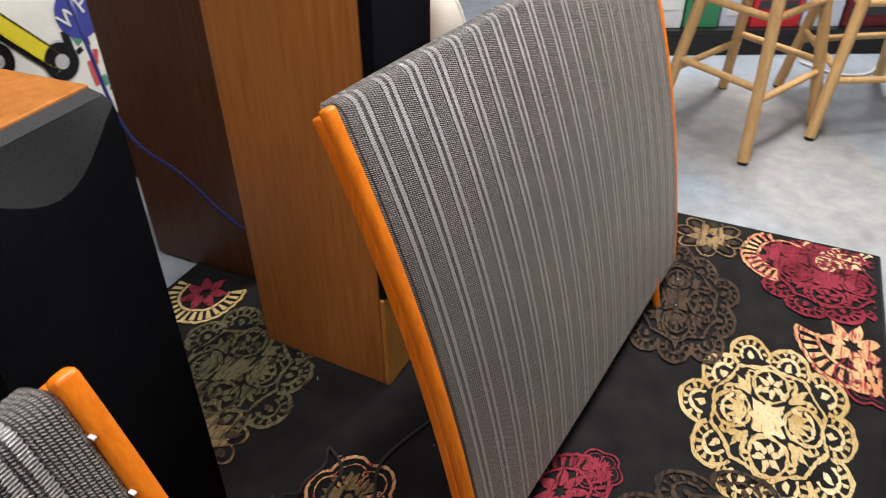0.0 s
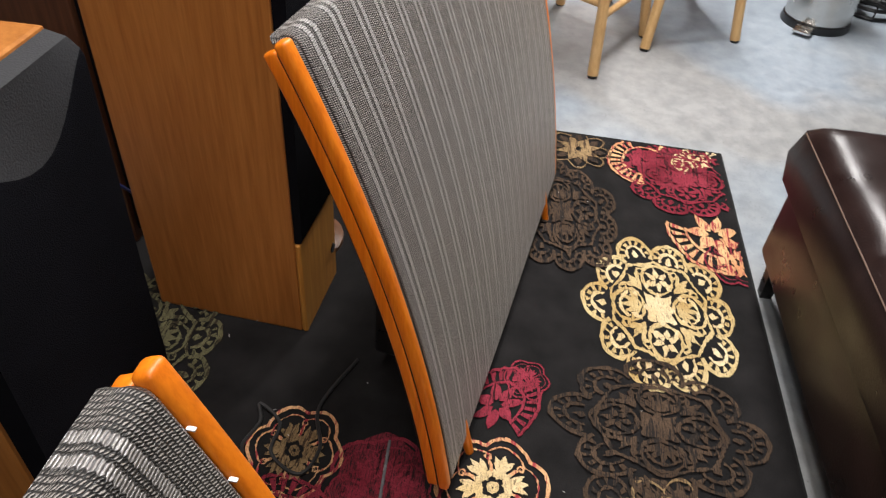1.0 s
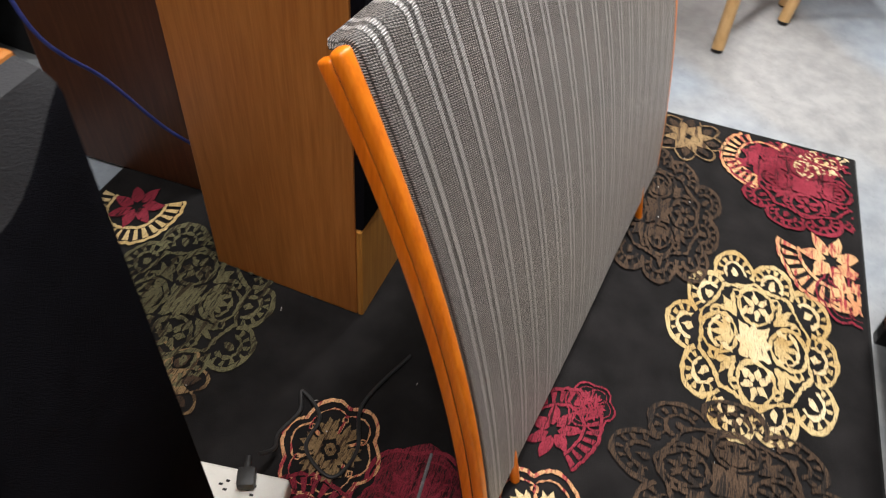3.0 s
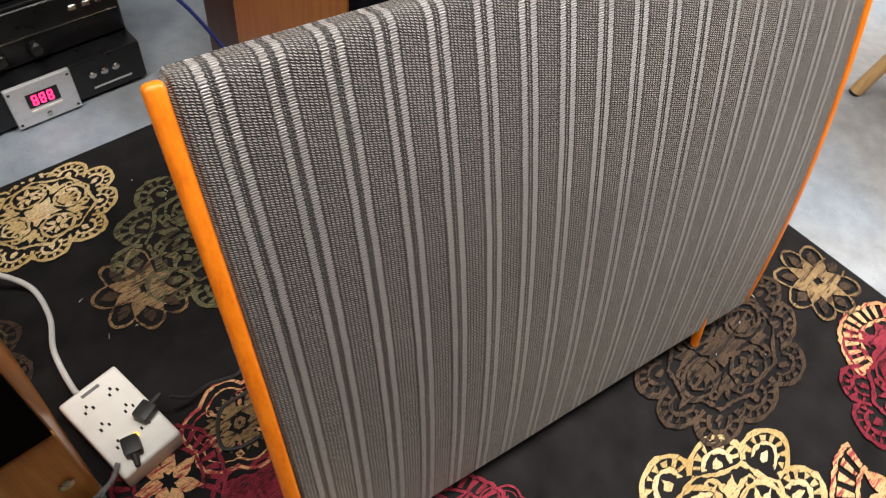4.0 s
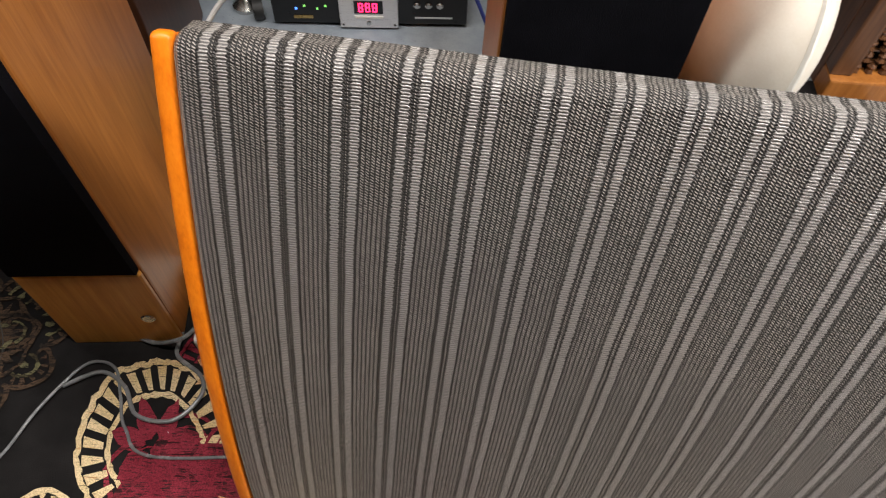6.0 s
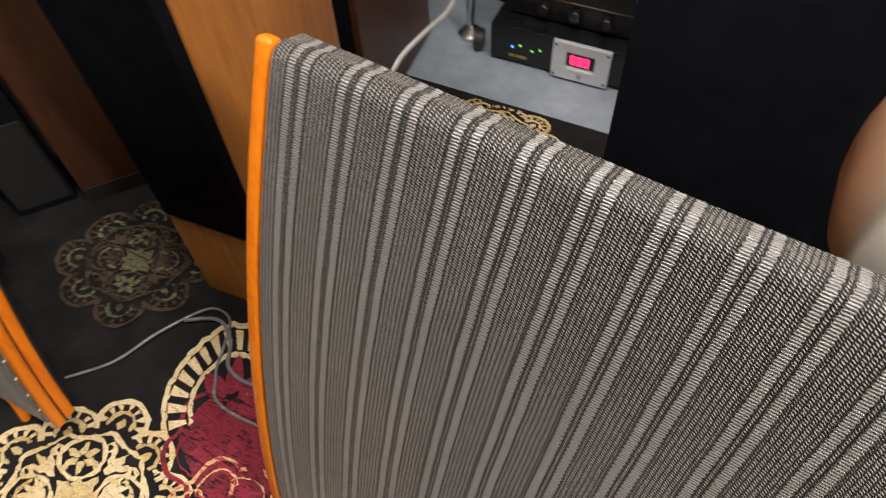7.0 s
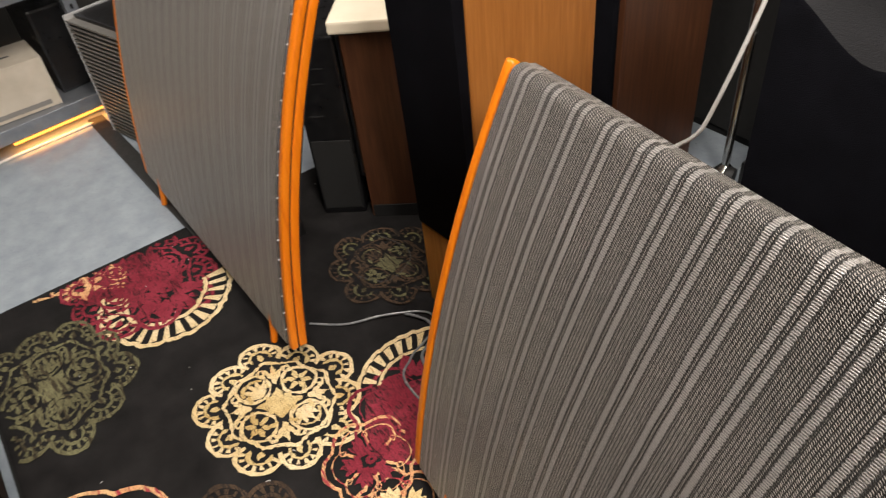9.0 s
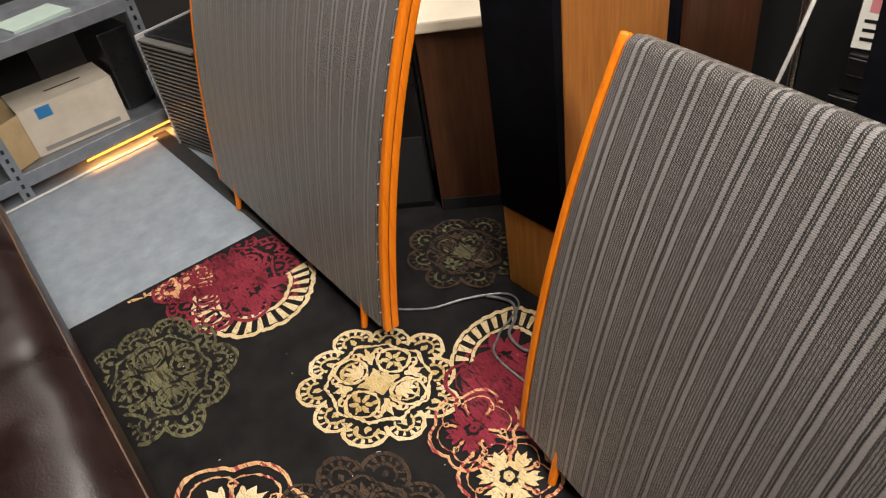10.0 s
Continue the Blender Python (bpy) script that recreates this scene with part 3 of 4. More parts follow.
def panel_speaker(m, label, feet, left, right, twist=0.0, rise=0.0, upright=0.0, staples=()):
    """left and right: the place of a cloth edge at the top, and how far it comes in for each metre down."""
    sp = thing("panel_loudspeaker", m, label, "loudspeaker", "pair of curved panel loudspeakers")
    edge_l = lambda z: left[0] + left[1] * (0.78 - z)
    edge_r = lambda z: right[0] - right[1] * (0.78 - z)

    def frame_at(z):
        d = 0.004
        t = Vector((0, front_y(z + d) - front_y(z - d), 2 * d)).normalized()
        return Vector((0, front_y(z), z)), Vector((0, -t.z, t.y))

    # cloth: the curved face, the rolled top and the short strip going back; the ends roll in over the rails
    rows, arc = [], 0.0
    zs = [PZ0 + (PZ1 - 0.013 - PZ0) * i / 40 for i in range(41)]
    for z in zs:
        rows.append((*frame_at(z), z))
    p, nrm = frame_at(zs[-1])
    tng = Vector((0, nrm.z, -nrm.y))
    if tng.z < 0:
        tng = -tng
    r = 0.017
    c = p - nrm * r
    for i in range(1, 9):
        a = i / 8 * radians(108)
        way = nrm * math.cos(a) + tng * math.sin(a)
        q = c + way * r
        rows.append((q, way, q.z))
    q = rows[-1][0]
    rows.append((q + Vector((0, 0.010, -0.002)), rows[-1][1], q.z))
    bm = bmesh.new()
    uvl = bm.loops.layers.uv.new("UVMap")
    nx, grid, uvs = 40, [], []
    wide = right[0] - left[0]
    shares = [(0.0, 0.008), (0.003, 0.0035), (0.007, 0.0)] + [(0.007 + (wide - 0.014) * j / nx, 0.0) for j in range(1, nx)] + [(wide - 0.007, 0.0), (wide - 0.003, 0.0035), (wide, 0.008)]
    for k, (q, way, z) in enumerate(rows):
        if k:
            arc += (q - rows[k - 1][0]).length
        x0, x1 = edge_l(min(z, PZ1)), edge_r(min(z, PZ1))
        line, uvrow = [], []
        for w, sink in shares:
            sag = 0.0016 * math.sin(w * 9.0 + 1.0) * math.sin(arc * 6.0 + 0.5)
            v = q - way * (sink + sag)
            line.append(bm.verts.new((x0 + (x1 - x0) * w / wide, v.y, v.z)))
            uvrow.append((w, arc))
        grid.append(line)
        uvs.append(uvrow)
    for k in range(len(rows) - 1):
        for j in range(len(shares) - 1):
            f = bm.faces.new((grid[k][j], grid[k][j + 1], grid[k + 1][j + 1], grid[k + 1][j]))
            for lp, (kk, jj) in zip(f.loops, ((k, j), (k, j + 1), (k + 1, j + 1), (k + 1, j))):
                lp[uvl].uv = uvs[kk][jj]
    part("grille_cloth", bm, M_FABRIC, sp, "grey cloth with paired pale stripes", True)

    def rail(deep0, deep1, x_of, name, label="", z1=PZ1 + 0.001, z0=PZ0 - 0.006, round_off=0.0055):
        """A curved board beside the cloth, from deep0 to deep1 behind its face."""
        b2 = bmesh.new()
        loops = []
        for i in range(31):
            z = z0 + (z1 - z0) * i / 30
            q, nn = frame_at(z)
            f, k = q - nn * deep0, q - nn * deep1
            x0, x1 = x_of(z)
            loops.append([b2.verts.new((x, w.y, w.z)) for x, w in ((x0, f), (x1, f), (x1, k), (x0, k))])
        for a, c2 in zip(loops, loops[1:]):
            for k in range(4):
                b2.faces.new((a[k], a[(k + 1) % 4], c2[(k + 1) % 4], c2[k]))
        b2.faces.new(loops[0][::-1])
        b2.faces.new(loops[-1])
        bmesh.ops.recalc_face_normals(b2, faces=b2.faces[:])
        edges = [e for e in b2.edges if len(e.link_faces) == 2 and e.calc_face_angle(0) > 0.6]
        bmesh.ops.bevel(b2, geom=edges, offset=round_off, segments=3, affect="EDGES", profile=0.5)
        return part(name, b2, M_ORANGE, sp, label, True)

    for side in (0, 1):
        if side == 0:
            xo = lambda z: (edge_l(z) - 0.018, edge_l(z) + 0.001)
            xr = lambda z: (edge_l(z) - 0.013, edge_l(z) + 0.001)
            xb = lambda z: (edge_l(z) - 0.0115, edge_l(z) + 0.001)
        else:
            xo = lambda z: (edge_r(z) - 0.001, edge_r(z) + 0.018)
            xr = lambda z: (edge_r(z) - 0.001, edge_r(z) + 0.0145)
            xb = lambda z: (edge_r(z) - 0.001, edge_r(z) + 0.0115)
        rail(0.001, 0.0185, xo, "end_rail", "bright orange-stained curved wood rail")
        rail(0.0215, 0.040, xr, "back_rail", "orange wood rail behind a dark groove", PZ1 - 0.006, round_off=0.004)
        rail(0.018, 0.022, xb, "groove_strip", "recessed dark groove", PZ1 - 0.010, round_off=0.0003).data.materials[0] = M_BLACK_MATT
    # the black back frame and the rear mesh
    b3 = bmesh.new()
    prof = [frame_at(PZ0 + (PZ1 - 0.014 - PZ0) * i / 20) for i in range(21)]
    loops = []
    for q, nn in prof:
        f, k = q - nn * 0.010, q - nn * 0.050
        x0, x1 = edge_l(q.z) + 0.002, edge_r(q.z) - 0.002
        loops.append([b3.verts.new(v) for v in ((x0, f.y, f.z), (x1, f.y, f.z), (x1, k.y, k.z), (x0, k.y, k.z))])
    for a, c2 in zip(loops, loops[1:]):
        for k in range(4):
            b3.faces.new((a[k], a[(k + 1) % 4], c2[(k + 1) % 4], c2[k]))
    b3.faces.new(loops[0][::-1])
    b3.faces.new(loops[-1])
    part("back_frame", b3, M_BLACK_MATT, sp)
    part("electronics_box", box(0.24, 0.68, front_y(0.3) + 0.055, front_y(0.3) + 0.17, 0.06, 0.26, 0.006), M_BLACK, sp)
    # staples along the edge of the cloth
    for side in staples:
        for i in range(15):
            z = 0.10 + i * 0.046
            q, nn = frame_at(z)
            x = edge_l(z) + 0.0005 if side == 0 else edge_r(z) - 0.0005
            part("staple", box(x - 0.0024, x + 0.0006, q.y - 0.0008, q.y + 0.005, q.z - 0.0006, q.z + 0.0006), M_ALU, sp)
    for fx in feet:
        y = front_y(0.07)
        foot = tube([(fx, y + 0.014, 0.085), (fx, y - 0.010, 0.0)], 0.011, 10, 0.008)
        part("front_foot", foot, M_ORANGE, sp, "short orange wooden peg foot", True)
    part("rear_foot", tube([(0.46, front_y(0.1) + 0.15, 0.07), (0.46, front_y(0.1) + 0.22, 0.0)], 0.012, 10, 0.009), M_ORANGE, sp, "", True)
    # the frame is slightly racked: one end stands further back and higher, and the whole may lean less
    for o in sp.children:
        for v in o.data.vertices:
            v.co.y += twist * v.co.x + upright * (0.78 - v.co.z)
            v.co.z += rise * v.co.x * max(v.co.z, 0)
    return sp


panel_speaker(pose(0, 0, 0), "curved panel loudspeaker with grey striped cloth and orange wood end rails", (0.134, 0.853), (0.031, 0.005), (1.037, 0.082), 0.026, 0.022)
P2_TURN = 9.4
c2, s2 = math.cos(radians(P2_TURN)), math.sin(radians(P2_TURN))
P2_X, P2_Y = 1.006, -0.0105
panel_speaker(pose(-0.398 - P2_X * c2 + P2_Y * s2, -0.153 - P2_X * s2 - P2_Y * c2, 0, 0, 0, P2_TURN), "curved panel loudspeaker with plain-looking grey cloth beside the metal shelf",
              (0.172, 0.902), (0.0, 0.08), (P2_X, 0.022), rise=0.012, upright=0.04, staples=(1,))


# ---- box loudspeakers ----
def tower_speaker(m, label, h):
    """Cherry floor-standing loudspeaker with a deep black grille that ends above the plinth."""
    w, d = 0.190, 0.325
    sp = thing("floor_loudspeaker", m, label, "loudspeaker", "pair of cherry floor loudspeakers")
    cab = box(0, w, 0.010, d, 0, h, 0.004, 2)
    part("cabinet", cab, M_CHERRY, sp, "cherry veneer cabinet")
    part("plinth_front", box(0.0, w, -0.002, 0.0095, 0.0, 0.236, 0.003, 1), M_MAPLE, sp, "amber wood below the grille")
    bm = bmesh.new()
    cols, rows = 14, []
    for i in range(cols + 1):
        t = i / cols
        x = 0.003 + (w - 0.006) * t
        dip = h - 0.020 - 0.052 * math.sin(math.pi * t ** 1.25) ** 1.2
        prof = [(0.0095, 0.238), (-0.003, 0.240), (-0.006, 0.246), (-0.016, dip), (-0.014, dip + 0.006), (-0.006, h - 0.006), (0.0095, h - 0.002)]
        rows.append([bm.verts.new((x, y, z)) for y, z in prof])
    n = len(prof)
    for a, c in zip(rows, rows[1:]):
        for k in range(n):
            f = bm.faces.new((a[k], a[(k + 1) % n], c[(k + 1) % n], c[k]))
            f.material_index = 1 if k in (4, 5) else 0
    bm.faces.new(rows[0])
    bm.faces.new(rows[-1][::-1])
    bmesh.ops.recalc_face_normals(bm, faces=bm.faces[:])
    part("grille", bm, [M_GRILLE, M_CHARCOAL], sp, "black cloth grille with a scooped charcoal top", True)
    part("badge", moved(lathe([(0.011, 0), (0.012, 0.001), (0.010, 0.003)], 20), pose(w - 0.03, -0.005, 0.10, 90)), M_STEEL, sp, "small round metal badge", True)
    return sp


tower_speaker(pose(-0.392, 0.008, 0, 0, 0, 12), "cherry floor loudspeaker with black grille between the two panels", 0.878)
tower_speaker(pose(0.282, 0.160, 0, 0, 0, 7), "cherry floor loudspeaker with black grille behind the curved panel", 0.93)


def plain_speaker(m, w, d, h, mat, label, grille=True):
    sp = thing("box_loudspeaker", m, label, "loudspeaker")
    part("cabinet", box(0, w, 0, d, 0, h, 0.004, 2), mat, sp)
    if grille:
        part("grille", box(0.012, w - 0.012, -0.018, -0.001, 0.03, h - 0.02, 0.006, 2), M_GRILLE, sp, "black cloth grille")
    return sp


plain_speaker(pose(0.385, 0.648, 0, 0, 0, 10.5), 0.30, 0.335, 1.05, M_BROWN, "tall dark brown veneered loudspeaker standing on the rug")
plain_speaker(pose(-0.64, 0.47, 0, 0, 0, 14), 0.26, 0.36, 1.0, M_BROWN, "brown veneered loudspeaker with a black grille behind another")

# walnut stand with a cream top, beside the other panel
stand = thing("side_cabinet", pose(-0.756, 0.043, 0, 0, 0, 59), "dark brown cabinet with a cream top slab", "cabinet")
part("carcass", box(-0.03, 0.235, 0, 0.30, 0.0, 0.540, 0.005), M_BROWN, stand)
part("top_slab", box(-0.05, 0.255, -0.02, 0.32, 0.541, 0.572, 0.006), M_CREAM, stand, "cream laminate top")
part("side_bracket", box(-0.045, -0.031, 0.02, 0.27, 0.12, 0.52, 0.004), M_BLACK, stand, "black bracket plate")
# added black block that fills the gap in place of dark clutter
unit = thing("dark_clutter_block", pose(-0.756, 0.043, 0, 0, 0, 59) @ pose(-0.17, 0.02, 0), "added black block with small bars, standing in for dark clutter beside the cabinet", "case")
part("body", box(0, 0.12, 0, 0.26, 0, 0.52, 0.006), M_BLACK, unit)
for lx, lz, lw in ((0.03, 0.44, 0.05), (0.045, 0.40, 0.03), (0.02, 0.31, 0.04)):
    part("printed_bar", box(lx, lx + lw, -0.0012, -0.0004, lz, lz + 0.003), M_RUBBER, unit)
part("front_plate", box(0.006, 0.114, -0.004, -0.0005, 0.02, 0.24, 0.002, 1), M_BLACK_MATT, unit)
part("kick_board", box(-0.024, 0.229, -0.004, -0.0005, 0.0, 0.04, 0.001, 1), M_BLACK_MATT, stand)

# ---- hi-fi separates on the floor behind the rug ----
HIFI = pose(-0.295, 0.885, FLOOR_Z, 0, 0, 10.8)
M_DISPLAY = glow("red_digits", (1.0, 0.02, 0.10), 4.0)
M_LED_BLUE = glow("blue_led", (0.08, 0.25, 1.0), 2.5)
M_LED_GREEN = glow("green_led", (0.25, 0.75, 0.15), 0.9)
amp = thing("disc_player", HIFI, "black disc player with a silver centre panel and red digits", "hi-fi unit")
part("case", box(0, 0.465, 0.0, 0.30, 0.012, 0.108, 0.003), M_BLACK, amp)
centre = part("centre_panel", box(0.160, 0.300, -0.012, -0.0005, 0.008, 0.112, 0.003), M_ALU, amp, "brushed silver panel")
part("display_window", box(0.196, 0.264, -0.0135, -0.0125, 0.052, 0.088), M_BLACK, centre)
for k in range(3):
    x0 = 0.206 + k * 0.0165
    bm = bmesh.new()
    for z0, z1 in ((0.058, 0.069), (0.071, 0.082)):
        for dx in (0.0, 0.0085):
            box(x0 + dx, x0 + dx + 0.0032, -0.0148, -0.0138, z0, z1, bm=bm)
    for z0 in (0.057, 0.0685, 0.080):
        box(x0 + 0.002, x0 + 0.0095, -0.0148, -0.0138, z0, z0 + 0.003, bm=bm)
    part("digit", bm, M_DISPLAY, centre, "glowing red digit")
part("disc_slot", box(0.196, 0.264, -0.0145, -0.0125, 0.038, 0.046, 0.001, 1), M_WHITE, centre)
part("power_button", moved(lathe([(0.006, 0), (0.006, 0.002), (0.004, 0.003)], 16), pose(0.230, -0.012, 0.024, 90)), M_STEEL, centre, "", True)
for sx in (0.168, 0.292):
    for sz in (0.018, 0.102):
        part("screw", moved(lathe([(0.0032, 0), (0.003, 0.001), (0.001, 0.0014)], 10), pose(sx, -0.012, sz, 90)), M_BLACK, centre)
for k in range(3):
    part("button", moved(lathe([(0.009, 0), (0.009, 0.006), (0.006, 0.009)], 18), pose(0.345 + k * 0.027, 0, 0.07, 90)), M_STEEL, amp, "round metal button", True)
part("tray_line", box(0.34, 0.43, -0.002, -0.0005, 0.03, 0.034), M_ALU, amp)
for k, (dx, mt) in enumerate(((0.055, M_LED_BLUE), (0.075, M_LED_GREEN), (0.105, M_LED_GREEN), (0.125, M_LED_GREEN))):
    part("indicator", box(dx, dx + 0.005, -0.002, -0.0005, 0.052 + 0.008 * (k % 2), 0.057 + 0.008 * (k % 2)), mt, amp, "small glowing lamp")
part("badge", box(0.05, 0.095, -0.002, -0.0005, 0.026, 0.034), M_BRASS, amp)
for fx in (0.04, 0.42):
    for fy in (0.04, 0.26):
        part("foot", moved(lathe([(0.018, 0), (0.018, 0.012)], 16), pose(fx, fy, 0)), M_RUBBER, amp)


def separate(y, z, h, w, label, knobs):
    u = thing("amplifier", HIFI @ pose(0.465 - w, y, z), label, "hi-fi unit")
    part("case", box(0, w, 0, 0.26, 0, h, 0.004), M_BLACK, u)
    part("front_plate", box(0.004, w - 0.004, -0.006, -0.0005, 0.006, h - 0.006, 0.002, 1), M_BLACK, u)
    part("trim_line", box(0.01, w - 0.01, -0.008, -0.0062, h * 0.48, h * 0.48 + 0.003), M_STEEL, u, "thin bright trim line")
    for k in range(knobs):
        part("knob", moved(lathe([(0.016, 0), (0.015, 0.014), (0.012, 0.017)], 22), pose(0.09 + k * 0.075, -0.006, h * 0.28, 90)), M_BLACK, u, "round black knob", True)
    for k in range(3):
        part("button", box(0.33 + k * 0.03, 0.348 + k * 0.03, -0.012, -0.0062, h * 0.68, h * 0.78, 0.002, 1), M_STEEL, u)
    return u


separate(0.055, 0.109, 0.135, 0.44, "black amplifier with round knobs stacked on a disc player", 3)
separate(0.075, 0.245, 0.10, 0.42, "black tuner on top of the hi-fi stack", 2)

# chrome pole stand beside the stack
pole = thing("pole_stand", pose(-0.385, 0.935, FLOOR_Z), "chrome pole stand with a round foot", "stand")
part("foot", lathe([(0.03, 0), (0.032, 0.012), (0.02, 0.024), (0.012, 0.034)], 20), M_STEEL, pole, "", True)
part("pole", tube([(0, 0, 0.03), (0, 0, 0.85)], 0.011, 14), M_STEEL, pole, "", True)
part("castor", moved(lathe([(0.005, -0.012), (0.026, -0.012), (0.028, 0), (0.026, 0.012), (0.005, 0.012)], 20), pose(0.045, -0.03, 0.028, 0, 90, 25)), M_RUBBER, pole, "", True)

# graphic board standing behind the stack
board = thing("graphic_board", pose(-0.04, 1.285, 0.235, -5, 0, 6), "white graphic board with a yellow racing car and blue disc", "sign")
part("panel", box(0, 0.72, 0, 0.02, 0, 0.46, 0.003), M_WHITE, board, "white printed board")
blue, yellow = tint("sign_blue", (0.05, 0.06, 0.32)), tint("sign_yellow", (0.85, 0.72, 0.03))
redp, greenp = tint("sign_red", (0.62, 0.09, 0.08)), tint("sign_green", (0.10, 0.30, 0.22))
disc = part("blue_disc", moved(lathe([(0.066, 0), (0.066, 0.002)], 40), pose(0.556, -0.001, 0.292, 90)), blue, board, "round blue sign")
part("disc_edge", moved(lathe([(0.073, 0), (0.073, 0.001)], 40), pose(0.556, -0.0002, 0.292, 90)), M_WHITE, board)
curve = bpy.data.curves.new("letters", "FONT")
curve.body, curve.size, curve.extrude = "WP", 0.066, 0.0008
letters = new("letters", curve)
letters.data.materials.append(M_WHITE)
letters.parent = board
letters.matrix_local = pose(0.506, -0.0042, 0.258, 90, -24, 0)
car = moved(box(-0.10, 0.09, -0.004, -0.0012, -0.021, 0.021, 0.004, 1), pose(0.395, 0, 0.262, 0, 50, 0))
part("car_body", car, yellow, board, "yellow racing car")
for wx, wz, wr in ((0.462, 0.190, 0.050), (0.298, 0.245, 0.046)):
    wheel = part("car_wheel", moved(lathe([(wr, 0), (wr, 0.0035)], 30), pose(wx, -0.0012, wz, 90)), M_BLACK, board)
    part("wheel_hub", moved(lathe([(wr * 0.4, 0), (wr * 0.4, 0.0015)], 20), pose(wx, -0.0050, wz, 90)), M_ALU, wheel)
part("car_outline", moved(box(-0.11, 0.10, -0.0017, -0.0011, -0.030, 0.030, 0.004, 1), pose(0.393, 0, 0.257, 0, 50, 0)), M_BLACK, board)
part("wheel_rim", moved(lathe([(0.056, 0), (0.056, 0.0008)], 30), pose(0.462, -0.0003, 0.190, 90)), M_ALU, board)
SPLASH = [(0.535, 0.235, 0.035, 0.035, greenp), (0.548, 0.13, 0.026, 0.07, redp), (0.565, 0.17, 0.016, 0.04, redp), (0.525, 0.20, 0.020, 0.014, M_BLACK),
          (0.555, 0.215, 0.014, 0.022, M_BLACK), (0.59, 0.07, 0.03, 0.012, M_BLACK), (0.57, 0.10, 0.02, 0.03, greenp), (0.50, 0.235, 0.022, 0.05, M_BLACK),
          (0.20, 0.10, 0.10, 0.05, redp), (0.05, 0.14, 0.05, 0.07, redp), (0.60, 0.24, 0.03, 0.02, redp)]
for k, (px, pz, sx, sz, mt) in enumerate(SPLASH):
    part("printed_patch", moved(box(-sx / 2, sx / 2, -0.0025, -0.0011, -sz / 2, sz / 2), pose(px, 0, pz, 0, 20 * (k % 3 - 1), 0)), mt, board)
rack = thing("low_rack", pose(-0.20, 1.26, FLOOR_Z, 0, 0, 6), "black low rack behind the hi-fi stack", "rack")
part("side_panel", box(0, 0.02, 0, 0.30, 0, 0.215), M_BLACK_MATT, rack)
part("side_panel", box(0.76, 0.78, 0, 0.30, 0, 0.215), M_BLACK_MATT, rack)
part("shelf_top", box(0, 0.78, 0, 0.30, 0.216, 0.235), M_BLACK_MATT, rack)
part("back_panel", box(0.021, 0.759, 0.28, 0.30, 0, 0.215), M_BLACK_MATT, rack)

rackb = thing("equipment_cabinet", pose(-0.98, 1.00, FLOOR_Z, 0, 0, 8), "tall black equipment cabinet behind the loudspeakers", "cabinet")
part("body", box(0, 0.66, 0.012, 0.40, 0, 1.25, 0.006), M_BLACK_MATT, rackb)
part("door", box(0.004, 0.328, 0.0, 0.0115, 0.03, 1.24, 0.002, 1), M_BLACK_MATT, rackb)
part("door", box(0.332, 0.656, 0.0, 0.0115, 0.03, 1.24, 0.002, 1), M_BLACK_MATT, rackb)
leaf = thing("leaflet", pose(-0.275, 0.985, 0.345, -10, 0, 20), "white and pink printed leaflet on the hi-fi stack", "leaflet")
part("sheet", box(0, 0.13, 0, 0.003, 0, 0.17), M_WHITE, leaf)
part("pink_patch", box(0.02, 0.10, -0.0015, -0.0003, 0.09, 0.14), tint("leaf_pink", (0.65, 0.22, 0.24)), leaf)
for k in range(3):
    part("printed_bar", box(0.015, 0.11 - 0.02 * k, -0.0015, -0.0003, 0.02 + 0.022 * k, 0.028 + 0.022 * k), M_BLACK, leaf)

# ---- socket box, plugs and cables on the rug ----
socket = thing("power_socket_box", pose(-0.147, 0.127, 0.001, 0, 0, 18.5), "white mains power box with plugs, on the rug", "power strip")
part("case", box(-0.052, 0.052, -0.088, 0.088, 0, 0.048, 0.007, 3), M_WHITE, socket, "", True)
for k in range(3):
    for sx in (-0.022, 0.022):
        for dx, dy in ((-0.007, 0), (0.007, 0), (0, 0.009)):
            part("socket_hole", box(sx + dx - 0.0018, sx + dx + 0.0018, 0.045 - k * 0.042 + dy - 0.003, 0.045 - k * 0.042 + dy + 0.003, 0.0478, 0.0488), M_BLACK, socket)
M_AMBER = glow("amber_lamp", (1.0, 0.55, 0.05), 1.5)
part("indicator_lamp", moved(lathe([(0.005, 0), (0.005, 0.0015), (0.003, 0.0025)], 16), pose(0.002, -0.042, 0.048)), M_AMBER, socket, "lit amber lamp")
part("printed_mark", box(-0.018, 0.014, 0.070, 0.076, 0.0479, 0.0486), M_GREYCABLE, socket)


def plug(x, y, turn, label):
    p = thing("plug", socket.matrix_world @ pose(x, y, 0.0485, 0, 0, turn), label, "plug", "plugs in the power box")
    part("body", box(-0.014, 0.014, -0.016, 0.016, 0, 0.022, 0.006, 2), M_RUBBER, p, "", True)
    part("strain_relief", tube([(0, -0.014, 0.012), (0, -0.036, 0.012)], 0.0065, 10, 0.004), M_RUBBER, p, "", True)


plug(-0.014, -0.058, -20, "black moulded mains plug pushed into the white box")
plug(0.034, -0.026, 105, "black moulded mains plug pushed into the white box")


def cable(name, pts, rad, mat, label, group="cables"):
    ob = link_mesh(name, tube(pts, rad, 8, smooth_steps=8), mat, True)
    return tagged(ob, label, "cable", group)


